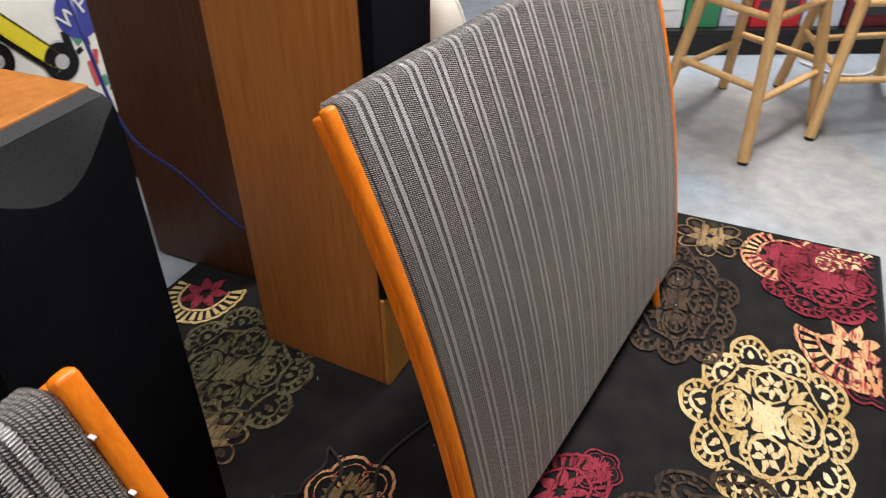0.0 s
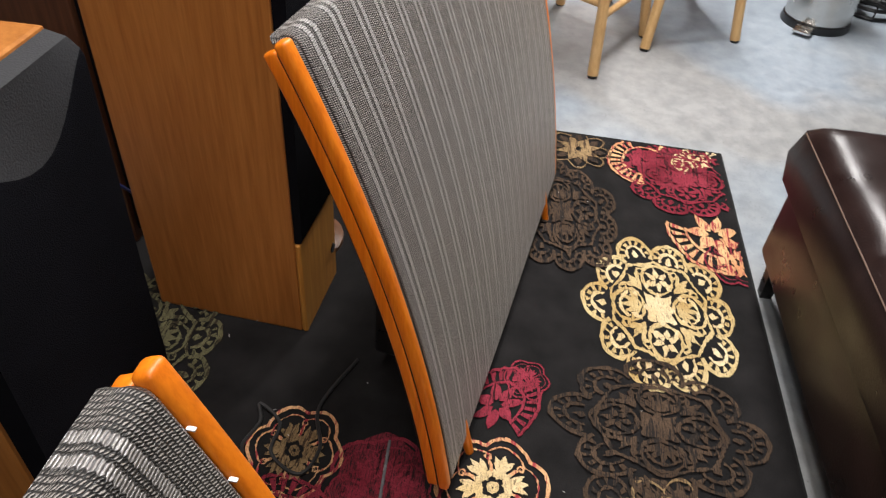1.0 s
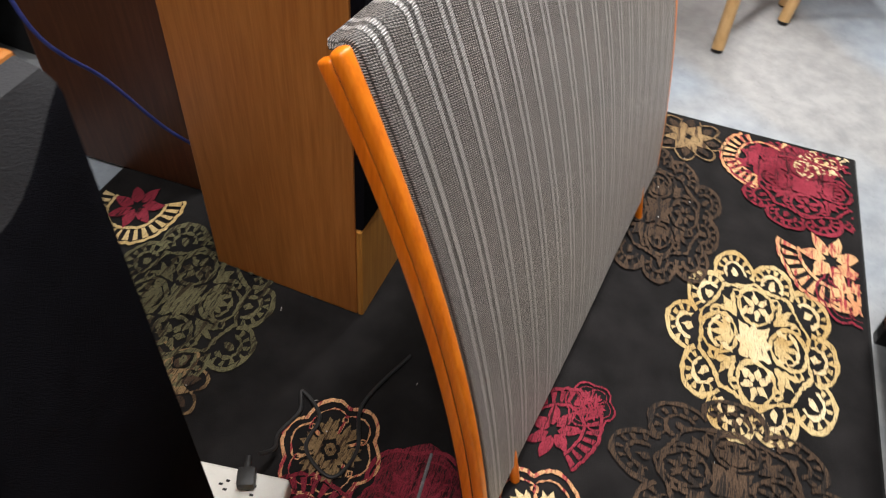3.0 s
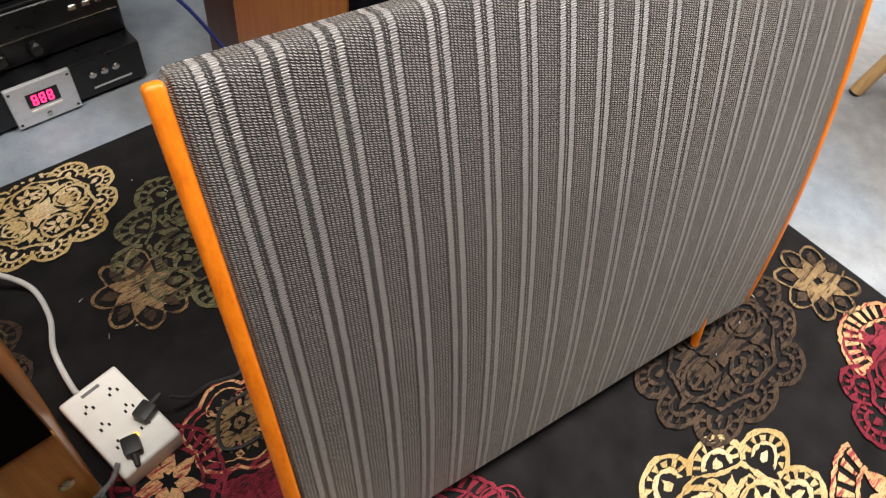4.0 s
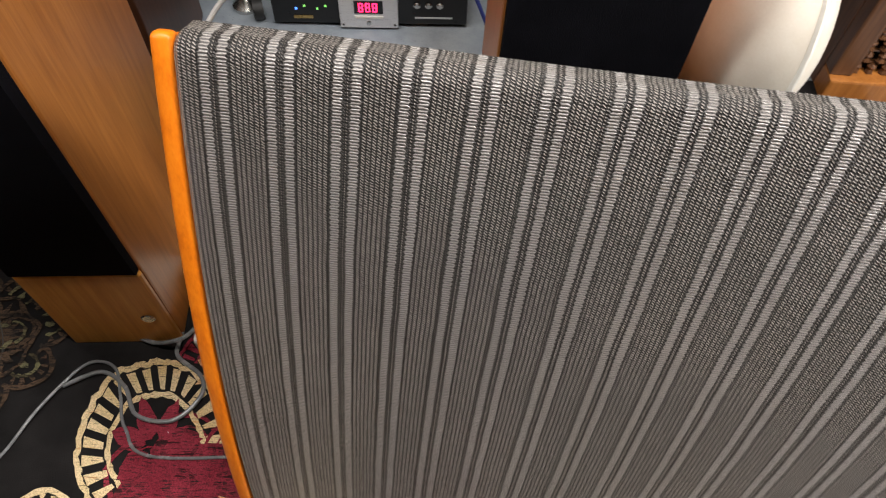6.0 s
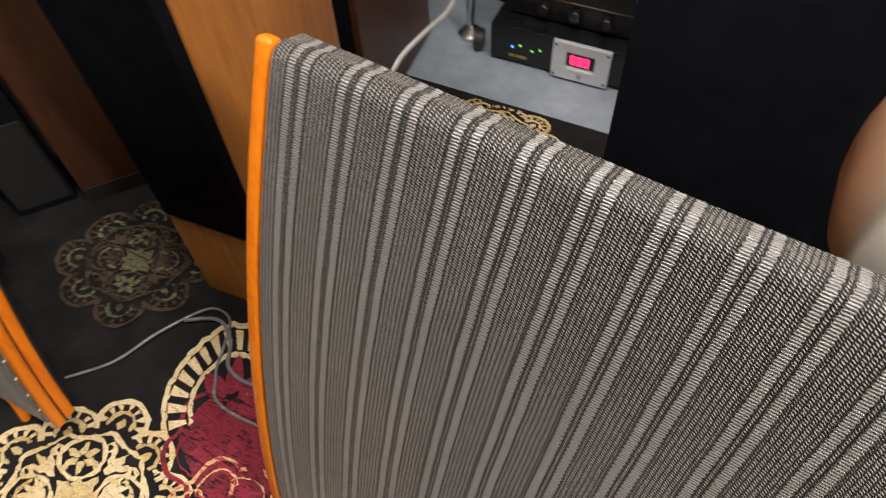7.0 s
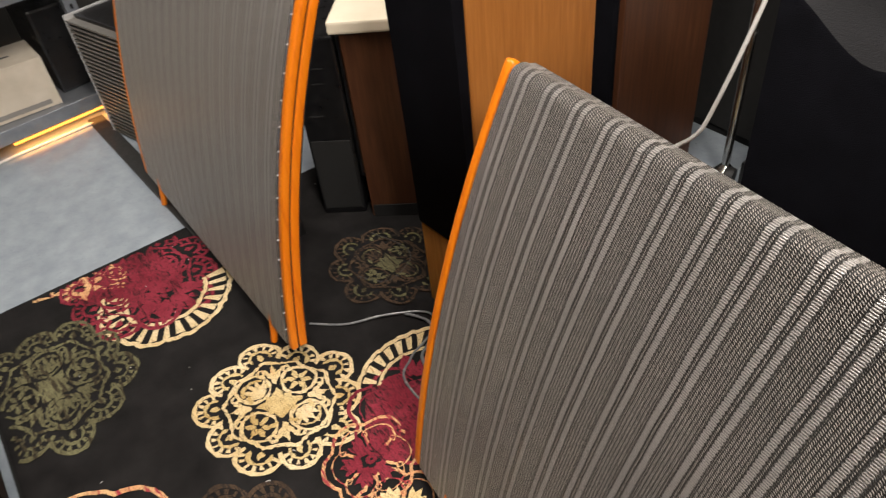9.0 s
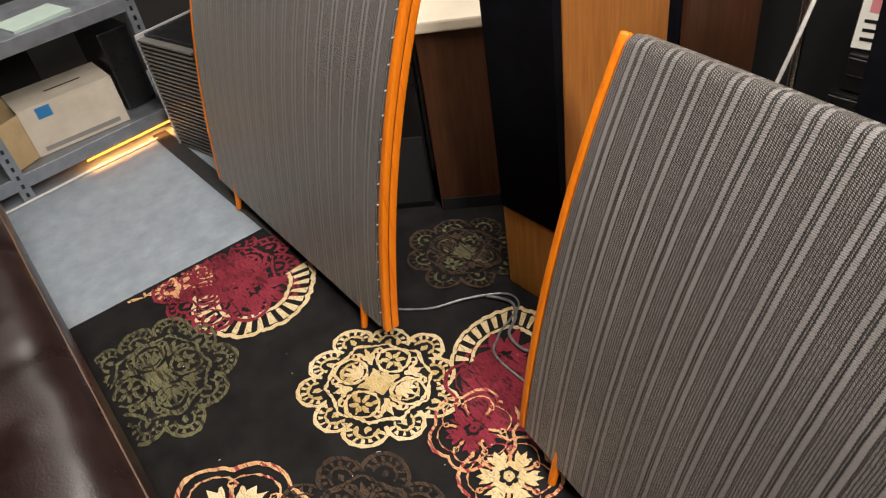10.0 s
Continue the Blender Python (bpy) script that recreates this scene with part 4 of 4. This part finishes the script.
cable("mains_cable", [(-0.186, 0.205, 0.03), (-0.199, 0.235, 0.012), (-0.209, 0.323, 0.008), (-0.198, 0.399, 0.008), (-0.212, 0.470, 0.020), (-0.265, 0.495, 0.075), (-0.316, 0.505, 0.143), (-0.319, 0.56, 0.200),
      (-0.300, 0.63, 0.235), (-0.264, 0.668, 0.28), (-0.258, 0.70, 0.335), (-0.262, 0.78, 0.50), (-0.262, 0.85, 0.70), (-0.25, 0.87, 0.95)], 0.0052, M_CABLE, "thick white mains cable rising from the rug")
cable("black_cable", [(-0.168, 0.052, 0.060), (-0.19, 0.030, 0.050), (-0.25, 0.028, 0.014), (-0.305, 0.045, 0.008), (-0.300, 0.072, 0.008), (-0.25, 0.076, 0.008), (-0.212, 0.058, 0.008), (-0.203, 0.015, 0.008),
      (-0.15, -0.014, 0.008), (-0.137, -0.050, 0.008), (-0.168, -0.098, 0.008), (-0.23, -0.100, 0.008), (-0.27, -0.056, 0.008), (-0.32, -0.039, 0.008), (-0.372, -0.075, 0.008)], 0.0038, M_GREYCABLE, "grey flexible cable lying in loops on the rug")
cable("black_cable", [(-0.065, 0.122, 0.060), (-0.035, 0.12, 0.03), (0.0, 0.14, 0.006), (0.05, 0.135, 0.006), (0.085, 0.155, 0.006), (0.06, 0.10, 0.006), (0.0, 0.085, 0.006), (-0.02, 0.02, 0.006),
      (0.04, 0.01, 0.006), (0.12, 0.05, 0.006), (0.25, 0.03, 0.006)], 0.0035, M_RUBBER, "black cable coiled on the rug")
cable("signal_cable", [(-0.47, -0.28, 0.004), (-0.42, -0.208, 0.005), (-0.395, -0.122, 0.008), (-0.360, -0.040, 0.006), (-0.330, -0.020, 0.005), (-0.297, -0.030, 0.005), (-0.270, -0.075, 0.005), (-0.240, -0.125, 0.005), (-0.17, -0.16, 0.005), (0.1, -0.10, 0.004)],
      0.0028, M_GREYCABLE, "thin grey cable crossing the rug between the panels")
cable("signal_cable", [(-0.70, -0.02, 0.004), (-0.60, 0.03, 0.004), (-0.54, 0.02, 0.004), (-0.50, -0.06, 0.004), (-0.56, -0.12, 0.004)], 0.0022, M_RUBBER, "thin grey cable behind the panel")
cable("blue_cable", [(0.12, 0.72, 0.95), (0.105, 0.63, 0.76), (0.118, 0.60, 0.55), (0.20, 0.59, 0.42), (0.262, 0.57, 0.30), (0.30, 0.55, 0.24), (0.33, 0.56, 0.20)], 0.0035, M_BLUECABLE, "thin blue cable hanging by the brown loudspeaker")

# ---- lamp shade and the lattice-fronted cabinet ----
lamp = thing("table_lamp", pose(0.55, 0.30, FLOOR_Z), "tall lamp with a cream shade behind the curved panel", "lamp")
part("column", lathe([(0.09, 0), (0.09, 0.02), (0.03, 0.05), (0.022, 0.50), (0.03, 0.53)], 24), M_WALNUT, lamp, "dark wooden column", True)
bm = lathe([(0.004, -0.062), (0.055, -0.058), (0.108, -0.038), (0.137, -0.008), (0.141, 0.0), (0.137, 0.008), (0.108, 0.036), (0.055, 0.054), (0.004, 0.058)], 44)
shell = part("shade", moved(bm, pose(0, 0, 0.66, 0, 97, 10)), M_SHADE, lamp, "cream fabric shade", True)
part("rim", moved(lathe([(0.1405, -0.003), (0.144, -0.001), (0.144, 0.001), (0.1405, 0.003)], 44), pose(0, 0, 0.66, 0, 97, 10)), M_WHITE, shell, "piped seam")


console = thing("console_loudspeaker", pose(1.00, 0.93, FLOOR_Z, 0, 0, 6), "walnut console loudspeaker with a carved lattice front", "loudspeaker")
CW, CH = 0.72, 0.72
part("carcass", box(0, CW, 0.03, 0.42, 0.0, CH, 0.006), M_WALNUT, console)
part("bottom_rail", box(0.0, CW, -0.03, 0.029, 0.0, 0.065, 0.006), M_CHERRY, console, "lighter moulded bottom rail")
part("top_rail", box(0.0, CW, -0.012, 0.029, CH - 0.06, CH, 0.005), M_WALNUT, console)
for sx in (0.0, CW - 0.05):
    part("stile", box(sx, sx + 0.05, -0.012, 0.029, 0.066, CH - 0.061, 0.005), M_WALNUT, console)
part("backing_cloth", box(0.051, CW - 0.051, 0.020, 0.029, 0.066, CH - 0.061), M_GRILLE, console)
lat = bmesh.new()
for i in range(19):
    x = 0.060 + i * 0.0325
    for j in range(18):
        z = 0.075 + j * 0.0325
        lath = lathe([(0.004, -0.016), (0.011, -0.008), (0.007, 0.0), (0.011, 0.008), (0.004, 0.016)], 6)
        join(lat, moved(lath, pose(x + 0.008 * (j % 2), 0.008, z)))
    if i % 3 == 0:
        box(x - 0.006, x + 0.001, 0.002, 0.018, 0.066, CH - 0.062, bm=lat)
for j in range(18):
    box(0.051, CW - 0.051, 0.010, 0.018, 0.089 + j * 0.0325, 0.094 + j * 0.0325, bm=lat)
part("lattice", lat, M_WALNUT, console, "dark carved lattice grille")

# ---- leather bench ----
bench = thing("ottoman_bench", pose(0.835, -0.706, FLOOR_Z, 0, 0, 190), "dark brown leather bench with a button-tufted top", "bench")
BL, BD, BH = 1.98, 0.62, 0.445
part("base", box(0.012, BL - 0.012, 0.012, BD, 0.10, 0.32, 0.012, 2), M_LEATHER, bench, "", True)
bm = bmesh.new()
nx, ny = 90, 38
vs = []
for i in range(nx + 1):
    row = []
    for j in range(ny + 1):
        x, y = BL * i / nx, BD * j / ny
        ex = min(x, BL - x, y, BD - y)
        z = BH - 0.035 * math.exp(-ex / 0.02)
        for bx in (0.20, 0.59, 0.98, 1.37, 1.76):
            for by in (0.17, 0.45):
                d = math.hypot(x - bx, y - by)
                z -= 0.030 * math.exp(-(d / 0.035) ** 2)
        seam = min(abs(x - 0.395), abs(x - 0.785), abs(x - 1.175), abs(x - 1.565), abs(y - 0.31))
        z -= 0.007 * math.exp(-(seam / 0.008) ** 2)
        z += 0.006 * noise.noise(Vector((x * 7, y * 7, 0.3))) + 0.0025 * noise.noise(Vector((x * 26, y * 19, 1.3)))
        row.append(bm.verts.new((x, y, z)))
    vs.append(row)
for i in range(nx):
    for j in range(ny):
        bm.faces.new((vs[i][j], vs[i + 1][j], vs[i + 1][j + 1], vs[i][j + 1]))
edge = [vs[i][0] for i in range(nx + 1)] + [vs[nx][j] for j in range(1, ny + 1)] + [vs[i][ny] for i in range(nx - 1, -1, -1)] + [vs[0][j] for j in range(ny - 1, 0, -1)]
mid = [bm.verts.new((BL / 2 + (v.co.x - BL / 2) * 1.022, BD / 2 + (v.co.y - BD / 2) * 1.03, 0.345)) for v in edge]
for k in range(len(edge)):
    q = (k + 1) % len(edge)
    bm.faces.new((edge[k], mid[k], mid[q], edge[q]))
edge = mid
low = [bm.verts.new((BL / 2 + (v.co.x - BL / 2) * 0.99, BD / 2 + (v.co.y - BD / 2) * 0.97, 0.28)) for v in edge]
for k in range(len(edge)):
    q = (k + 1) % len(edge)
    bm.faces.new((edge[k], low[k], low[q], edge[q]))
bmesh.ops.recalc_face_normals(bm, faces=bm.faces[:])
part("cushion", bm, M_LEATHER, bench, "glossy tufted leather cushion", True)
M_THREAD = tint("seam_thread", (0.16, 0.10, 0.07))
part("seam", tube([(0.004, -0.001, 0.405), (BL - 0.004, -0.001, 0.405)], 0.0018, 6), M_THREAD, bench, "pale stitched seam")
for bx in (0.20, 0.59, 0.98, 1.37, 1.76):
    for by in (0.17, 0.45):
        part("button", moved(lathe([(0.013, 0), (0.012, 0.005), (0.006, 0.008)], 16), pose(bx, by, BH - 0.032)), M_LEATHER, bench, "", True)
for lx in (0.05, BL - 0.05):
    for ly in (0.05, BD - 0.05):
        part("leg", tube([(lx, ly, 0.12), (lx, ly, 0.0)], 0.028, 4, 0.018), M_BLACK, bench, "tapered black leg")


# ---- rattan stools and the far side ----
def stool(feet, label):
    cx, cy = sum(f[0] for f in feet) / 4, sum(f[1] for f in feet) / 4
    st = thing("bar_stool", pose(cx, cy, FLOOR_Z), label, "stool", "rattan bar stools")
    H, legs = 0.74, []
    for fx, fy in feet:
        foot, top = Vector((fx - cx, fy - cy, 0)), Vector(((fx - cx) * 0.52, (fy - cy) * 0.52, H))
        legs.append((foot, top))
        leg = part("leg", tube([foot.lerp(top, 0.012), foot.lerp(top, 0.5), top], 0.019, 12), M_RATTAN, st, "", True)
        part("foot_cap", tube([foot, foot.lerp(top, 0.012)], 0.0165, 12), M_BLACK, leg)
    for k in range(4):
        a, c = legs[k], legs[(k + 1) % 4]
        for t in (0.27 + 0.05 * (k % 2), 0.60):
            part("rung", tube([a[0].lerp(a[1], t), c[0].lerp(c[1], t)], 0.012, 10), M_RATTAN, st, "", True)
    part("seat", lathe([(0.15, H), (0.185, H + 0.006), (0.19, H + 0.025), (0.16, H + 0.04)], 32), M_RATTAN, st, "woven pale seat", True)
    return st


stool([(1.706, -0.199), (2.140, -0.325), (2.295, 0.037), (1.860, 0.155)], "pale rattan bar stool with cross rungs near the rug")
stool([(2.012, -0.342), (2.258, -0.665), (2.718, -0.463), (2.430, -0.140)], "pale rattan bar stool with cross rungs beside the bin")

bin_ = thing("pedal_bin", pose(2.62, -0.98, FLOOR_Z, 0, 0, 160), "stainless steel pedal bin with a black base", "bin")
part("base_ring", lathe([(0.135, 0), (0.138, 0.01), (0.134, 0.03)], 36), M_BLACK, bin_, "", True)
part("body", lathe([(0.128, 0.03), (0.130, 0.05), (0.130, 0.36), (0.126, 0.37)], 36), M_STEEL, bin_, "brushed steel drum", True)
part("lid", lathe([(0.131, 0.371), (0.131, 0.385), (0.11, 0.405), (0.04, 0.412)], 36), M_STEEL, bin_, "", True)
part("pedal", box(0.12, 0.20, -0.035, 0.035, 0.012, 0.028, 0.006), M_STEEL, bin_, "steel foot pedal")
part("sticker", moved(lathe([(0.035, 0), (0.035, 0.002)], 24), pose(0.1295, 0.04, 0.25, 90, 0, 90)), M_WHITE, bin_)
basket = thing("wire_basket", pose(2.86, -1.22, FLOOR_Z), "black wire basket on the floor", "basket")
for k in range(7):
    z = 0.01 + k * 0.035
    ringp = [(0.1 * math.cos(2 * math.pi * i / 24), 0.1 * math.sin(2 * math.pi * i / 24), z) for i in range(25)]
    part("hoop", tube(ringp, 0.008, 6), M_BLACK, basket)
for k in range(8):
    a = 2 * math.pi * k / 8
    part("upright", tube([(0.1 * math.cos(a), 0.1 * math.sin(a), 0.0), (0.1 * math.cos(a), 0.1 * math.sin(a), 0.23)], 0.004, 6), M_BLACK, basket)

FAR = pose(2.50, 0.36, FLOOR_Z, 0, 0, -55)
plinth = thing("display_plinth", FAR, "low black display plinth along the far side", "plinth")
part("front_board", box(-0.5, 1.6, 0, 0.02, 0, 0.09), M_BLACK_MATT, plinth)
part("deck", box(-0.5, 1.6, 0.0, 0.45, 0.091, 0.11, 0.003), M_BLACK, plinth)
rnd = random.Random(4)
CARTON = [((0.60, 0.02, 0.03), 0.14), ((0.62, 0.63, 0.64), 0.26), ((0.03, 0.20, 0.09), 0.16), ((0.55, 0.56, 0.66), 0.13), ((0.58, 0.02, 0.03), 0.22), ((0.55, 0.60, 0.70), 0.18), ((0.13, 0.01, 0.015), 0.30), ((0.2, 0.012, 0.02), 0.34)]
x = -0.32
for k, (col, w) in enumerate(CARTON):
    h = 0.34 + 0.08 * rnd.random()
    c = thing("record_carton", FAR @ pose(x, 0.03 + 0.02 * rnd.random(), 0.111), "printed carton standing on the low plinth", "box", "cartons on the plinth")
    part("carton", box(0, w - 0.012, 0, 0.3, 0, h, 0.003), tint("carton_ink", col), c)
    part("printed_bar", box(0.02, w - 0.03, -0.002, -0.0005, 0.05 + 0.03 * (k % 3), 0.085 + 0.03 * (k % 3)), tint("bar_ink", (0.7, 0.7, 0.68) if k % 2 else (0.04, 0.04, 0.05)), c)
    part("printed_bar", box(0.02, (w - 0.03) * 0.8, -0.002, -0.0005, 0.15, 0.20), tint("bar_ink", (0.65, 0.04, 0.05) if k % 3 else (0.04, 0.25, 0.1)), c)
    x += w
cable("power_lead", [(2.74, -0.16, 0.0), (2.68, -0.30, 0.0), (2.75, -0.42, 0.0), (2.92, -0.45, 0.02)], 0.005, M_CABLE, "pale pink power lead on the floor", "cables")

# ---- metal shelf with a carton, and the finned amplifier ----
SHELF = pose(-1.79, -0.93, FLOOR_Z, 0, 0, 106.7)
shelf = thing("metal_shelf", SHELF, "grey slotted-angle metal shelf unit", "shelf")
for level, z in (("deck", 0.085), ("deck", 0.50)):
    dk = part(level, box(-0.85, 0.44, 0.004, 0.42, z, z + 0.012), M_ZINC, shelf)
    part("front_lip", box(-0.85, 0.44, -0.004, 0.003, z - 0.035, z + 0.013, 0.001, 1), M_ZINC, dk)
for px in (-0.165, 0.42):
    for py in (0.0, 0.40):
        post = bmesh.new()
        box(px - 0.02, px + 0.02, py - 0.006, py - 0.0042, 0, 1.5, bm=post)
        box(px - 0.02, px - 0.018, py - 0.0042, py + 0.03, 0, 1.5, bm=post)
        pt = part("post", post, M_ZINC, shelf, "slotted angle post")
        if py == 0.0:
            for k in range(22):
                part("slot", box(px - 0.005, px + 0.005, py - 0.0072, py - 0.0062, 0.02 + k * 0.034, 0.036 + k * 0.034), M_BLACK, pt)
M_STRIP = glow("warm_led_strip", (1.0, 0.34, 0.05), 3.2)
strip = thing("led_strip", SHELF, "glowing warm light strip under the shelf lip", "light strip")
part("strip", box(0.06, 0.43, -0.002, 0.004, 0.038, 0.044), M_STRIP, strip)
led = area_lamp("led_strip_light", (-1.835, -0.735, 0.03), (-1.78, -0.72, -0.02), 0.37, 0.012, 0.8, (1.0, 0.40, 0.09))
led.matrix_world = SHELF @ pose(0.245, -0.006, 0.034, 35, 0, 0)
carton = thing("cardboard_carton", SHELF @ pose(-0.06, 0.06, 0.0985, 0, 0, -5), "open white cardboard carton lying on the metal shelf", "box")
part("front_panel", box(0, 0.33, 0, 0.006, 0, 0.17, 0.001, 1), M_CARD, carton)
part("back_panel", box(0, 0.33, 0.20, 0.206, 0, 0.17, 0.001, 1), M_CARD_BROWN, carton)
part("bottom_panel", box(0, 0.33, 0.0065, 0.1995, 0, 0.005), M_CARD_BROWN, carton)
part("top_panel", box(0, 0.33, 0.0, 0.206, 0.1705, 0.1755, 0.001, 1), M_CARD, carton)
part("end_panel", box(0.324, 0.33, 0.0065, 0.1995, 0.0055, 0.17), M_CARD, carton)
part("end_flap", moved(box(-0.10, 0, 0, 0.004, 0, 0.165, 0.001, 1), pose(0, 0.001, 0.002, 0, 0, 28)), M_CARD_BROWN, carton, "open tan flap")
part("end_flap", moved(box(-0.10, 0, 0, 0.004, 0, 0.165, 0.001, 1), pose(0, 0.204, 0.002, 0, 0, -20)), M_CARD_BROWN, carton, "open tan flap")
part("blue_label", box(0.055, 0.105, -0.0015, -0.0003, 0.125, 0.165), tint("label_blue", (0.03, 0.22, 0.5)), carton)
part("printed_bar", box(0.03, 0.30, -0.0012, -0.0003, 0.012, 0.028), tint("print_grey", (0.30, 0.28, 0.26)), carton)
part("printed_bar", box(0.12, 0.25, 0.09, 0.10, 0.1757, 0.1765), M_BLACK, carton)
paper = thing("paper_stack", SHELF @ pose(0.03, 0.02, 0.5125, 0, 0, 8), "loose colourful papers on the upper shelf", "papers")
part("sheet", box(-0.25, -0.05, 0, 0.16, 0, 0.006), M_WHITE, paper)
part("sheet", box(0.02, 0.22, 0.0, 0.15, 0, 0.01), tint("mint_paper", (0.5, 0.62, 0.55)), paper)
part("hanging_card", box(-0.26, -0.12, -0.030, -0.0285, -0.075, 0.01), tint("card_blue", (0.35, 0.42, 0.6)), paper)
part("hanging_mark", box(-0.23, -0.15, -0.0315, -0.0305, -0.055, -0.015), tint("card_red", (0.6, 0.15, 0.05)), paper)
part("hanging_mark", box(-0.20, -0.18, -0.0330, -0.0320, -0.07, 0.0), tint("card_red", (0.6, 0.15, 0.05)), paper)
tools = thing("dark_case", SHELF @ pose(0.22, 0.10, 0.0985), "black equipment case at the back of the shelf", "case")
part("shell", box(0.08, 0.20, 0, 0.25, 0, 0.30, 0.01), M_BLACK, tools)
part("dark_crate", box(-0.42, -0.1, 0.22, 0.30, 0, 0.33, 0.01), M_BLACK_MATT, tools)

fins = thing("power_amplifier", pose(-1.755, -0.555, FLOOR_Z, 0, 0, 24), "grey finned power amplifier standing on its end", "amplifier")
part("chassis", box(0.0, 0.30, 0.03, 0.26, 0, 0.42, 0.004), M_BLACK, fins)
for k in range(26):
    o = part("cooling_fin", box(0.0, 0.30, 0.0, 0.0295, 0.008 + k * 0.0158, 0.0145 + k * 0.0158), M_HEATSINK, fins)
part("edge_trim", box(-0.006, -0.0005, -0.002, 0.262, 0, 0.425, 0.001, 1), M_ALU, fins, "bright metal edge")
part("rear_panel", box(0.3005, 0.304, 0.035, 0.255, 0.01, 0.41), M_BLACK_MATT, fins)
for k in range(5):
    part("terminal", moved(lathe([(0.012, 0), (0.012, 0.012), (0.007, 0.016)], 16), pose(0.304, 0.09 + 0.05 * (k % 3), 0.10 + 0.065 * k, 0, 90, 0)), redp if k % 2 else M_STEEL, fins, "", True)
ramp_ = thing("cable_ramp", pose(-1.883, -0.631, FLOOR_Z, 0, 0, 11.5), "flat black rubber cable cover on the floor", "cable cover")
part("cover", box(-0.02, 1.0, 0.0, 0.055, 0, 0.009, 0.003, 2), M_RUBBER, ramp_)
cable("floor_cable", [(-1.55, -0.42, 0.0), (-1.42, -0.40, 0.0), (-1.30, -0.37, 0.0), (-1.2, -0.30, 0.0)], 0.006, M_CABLE, "white cable along the floor behind the cable cover", "cables")
cable("floor_cable", [(-1.68, -1.35, -0.003), (-1.70, -1.20, -0.003), (-1.755, -1.02, -0.003), (-1.80, -0.88, -0.003), (-1.87, -0.62, -0.003)], 0.005, M_CABLE, "white cable along the foot of the metal shelf", "cables")
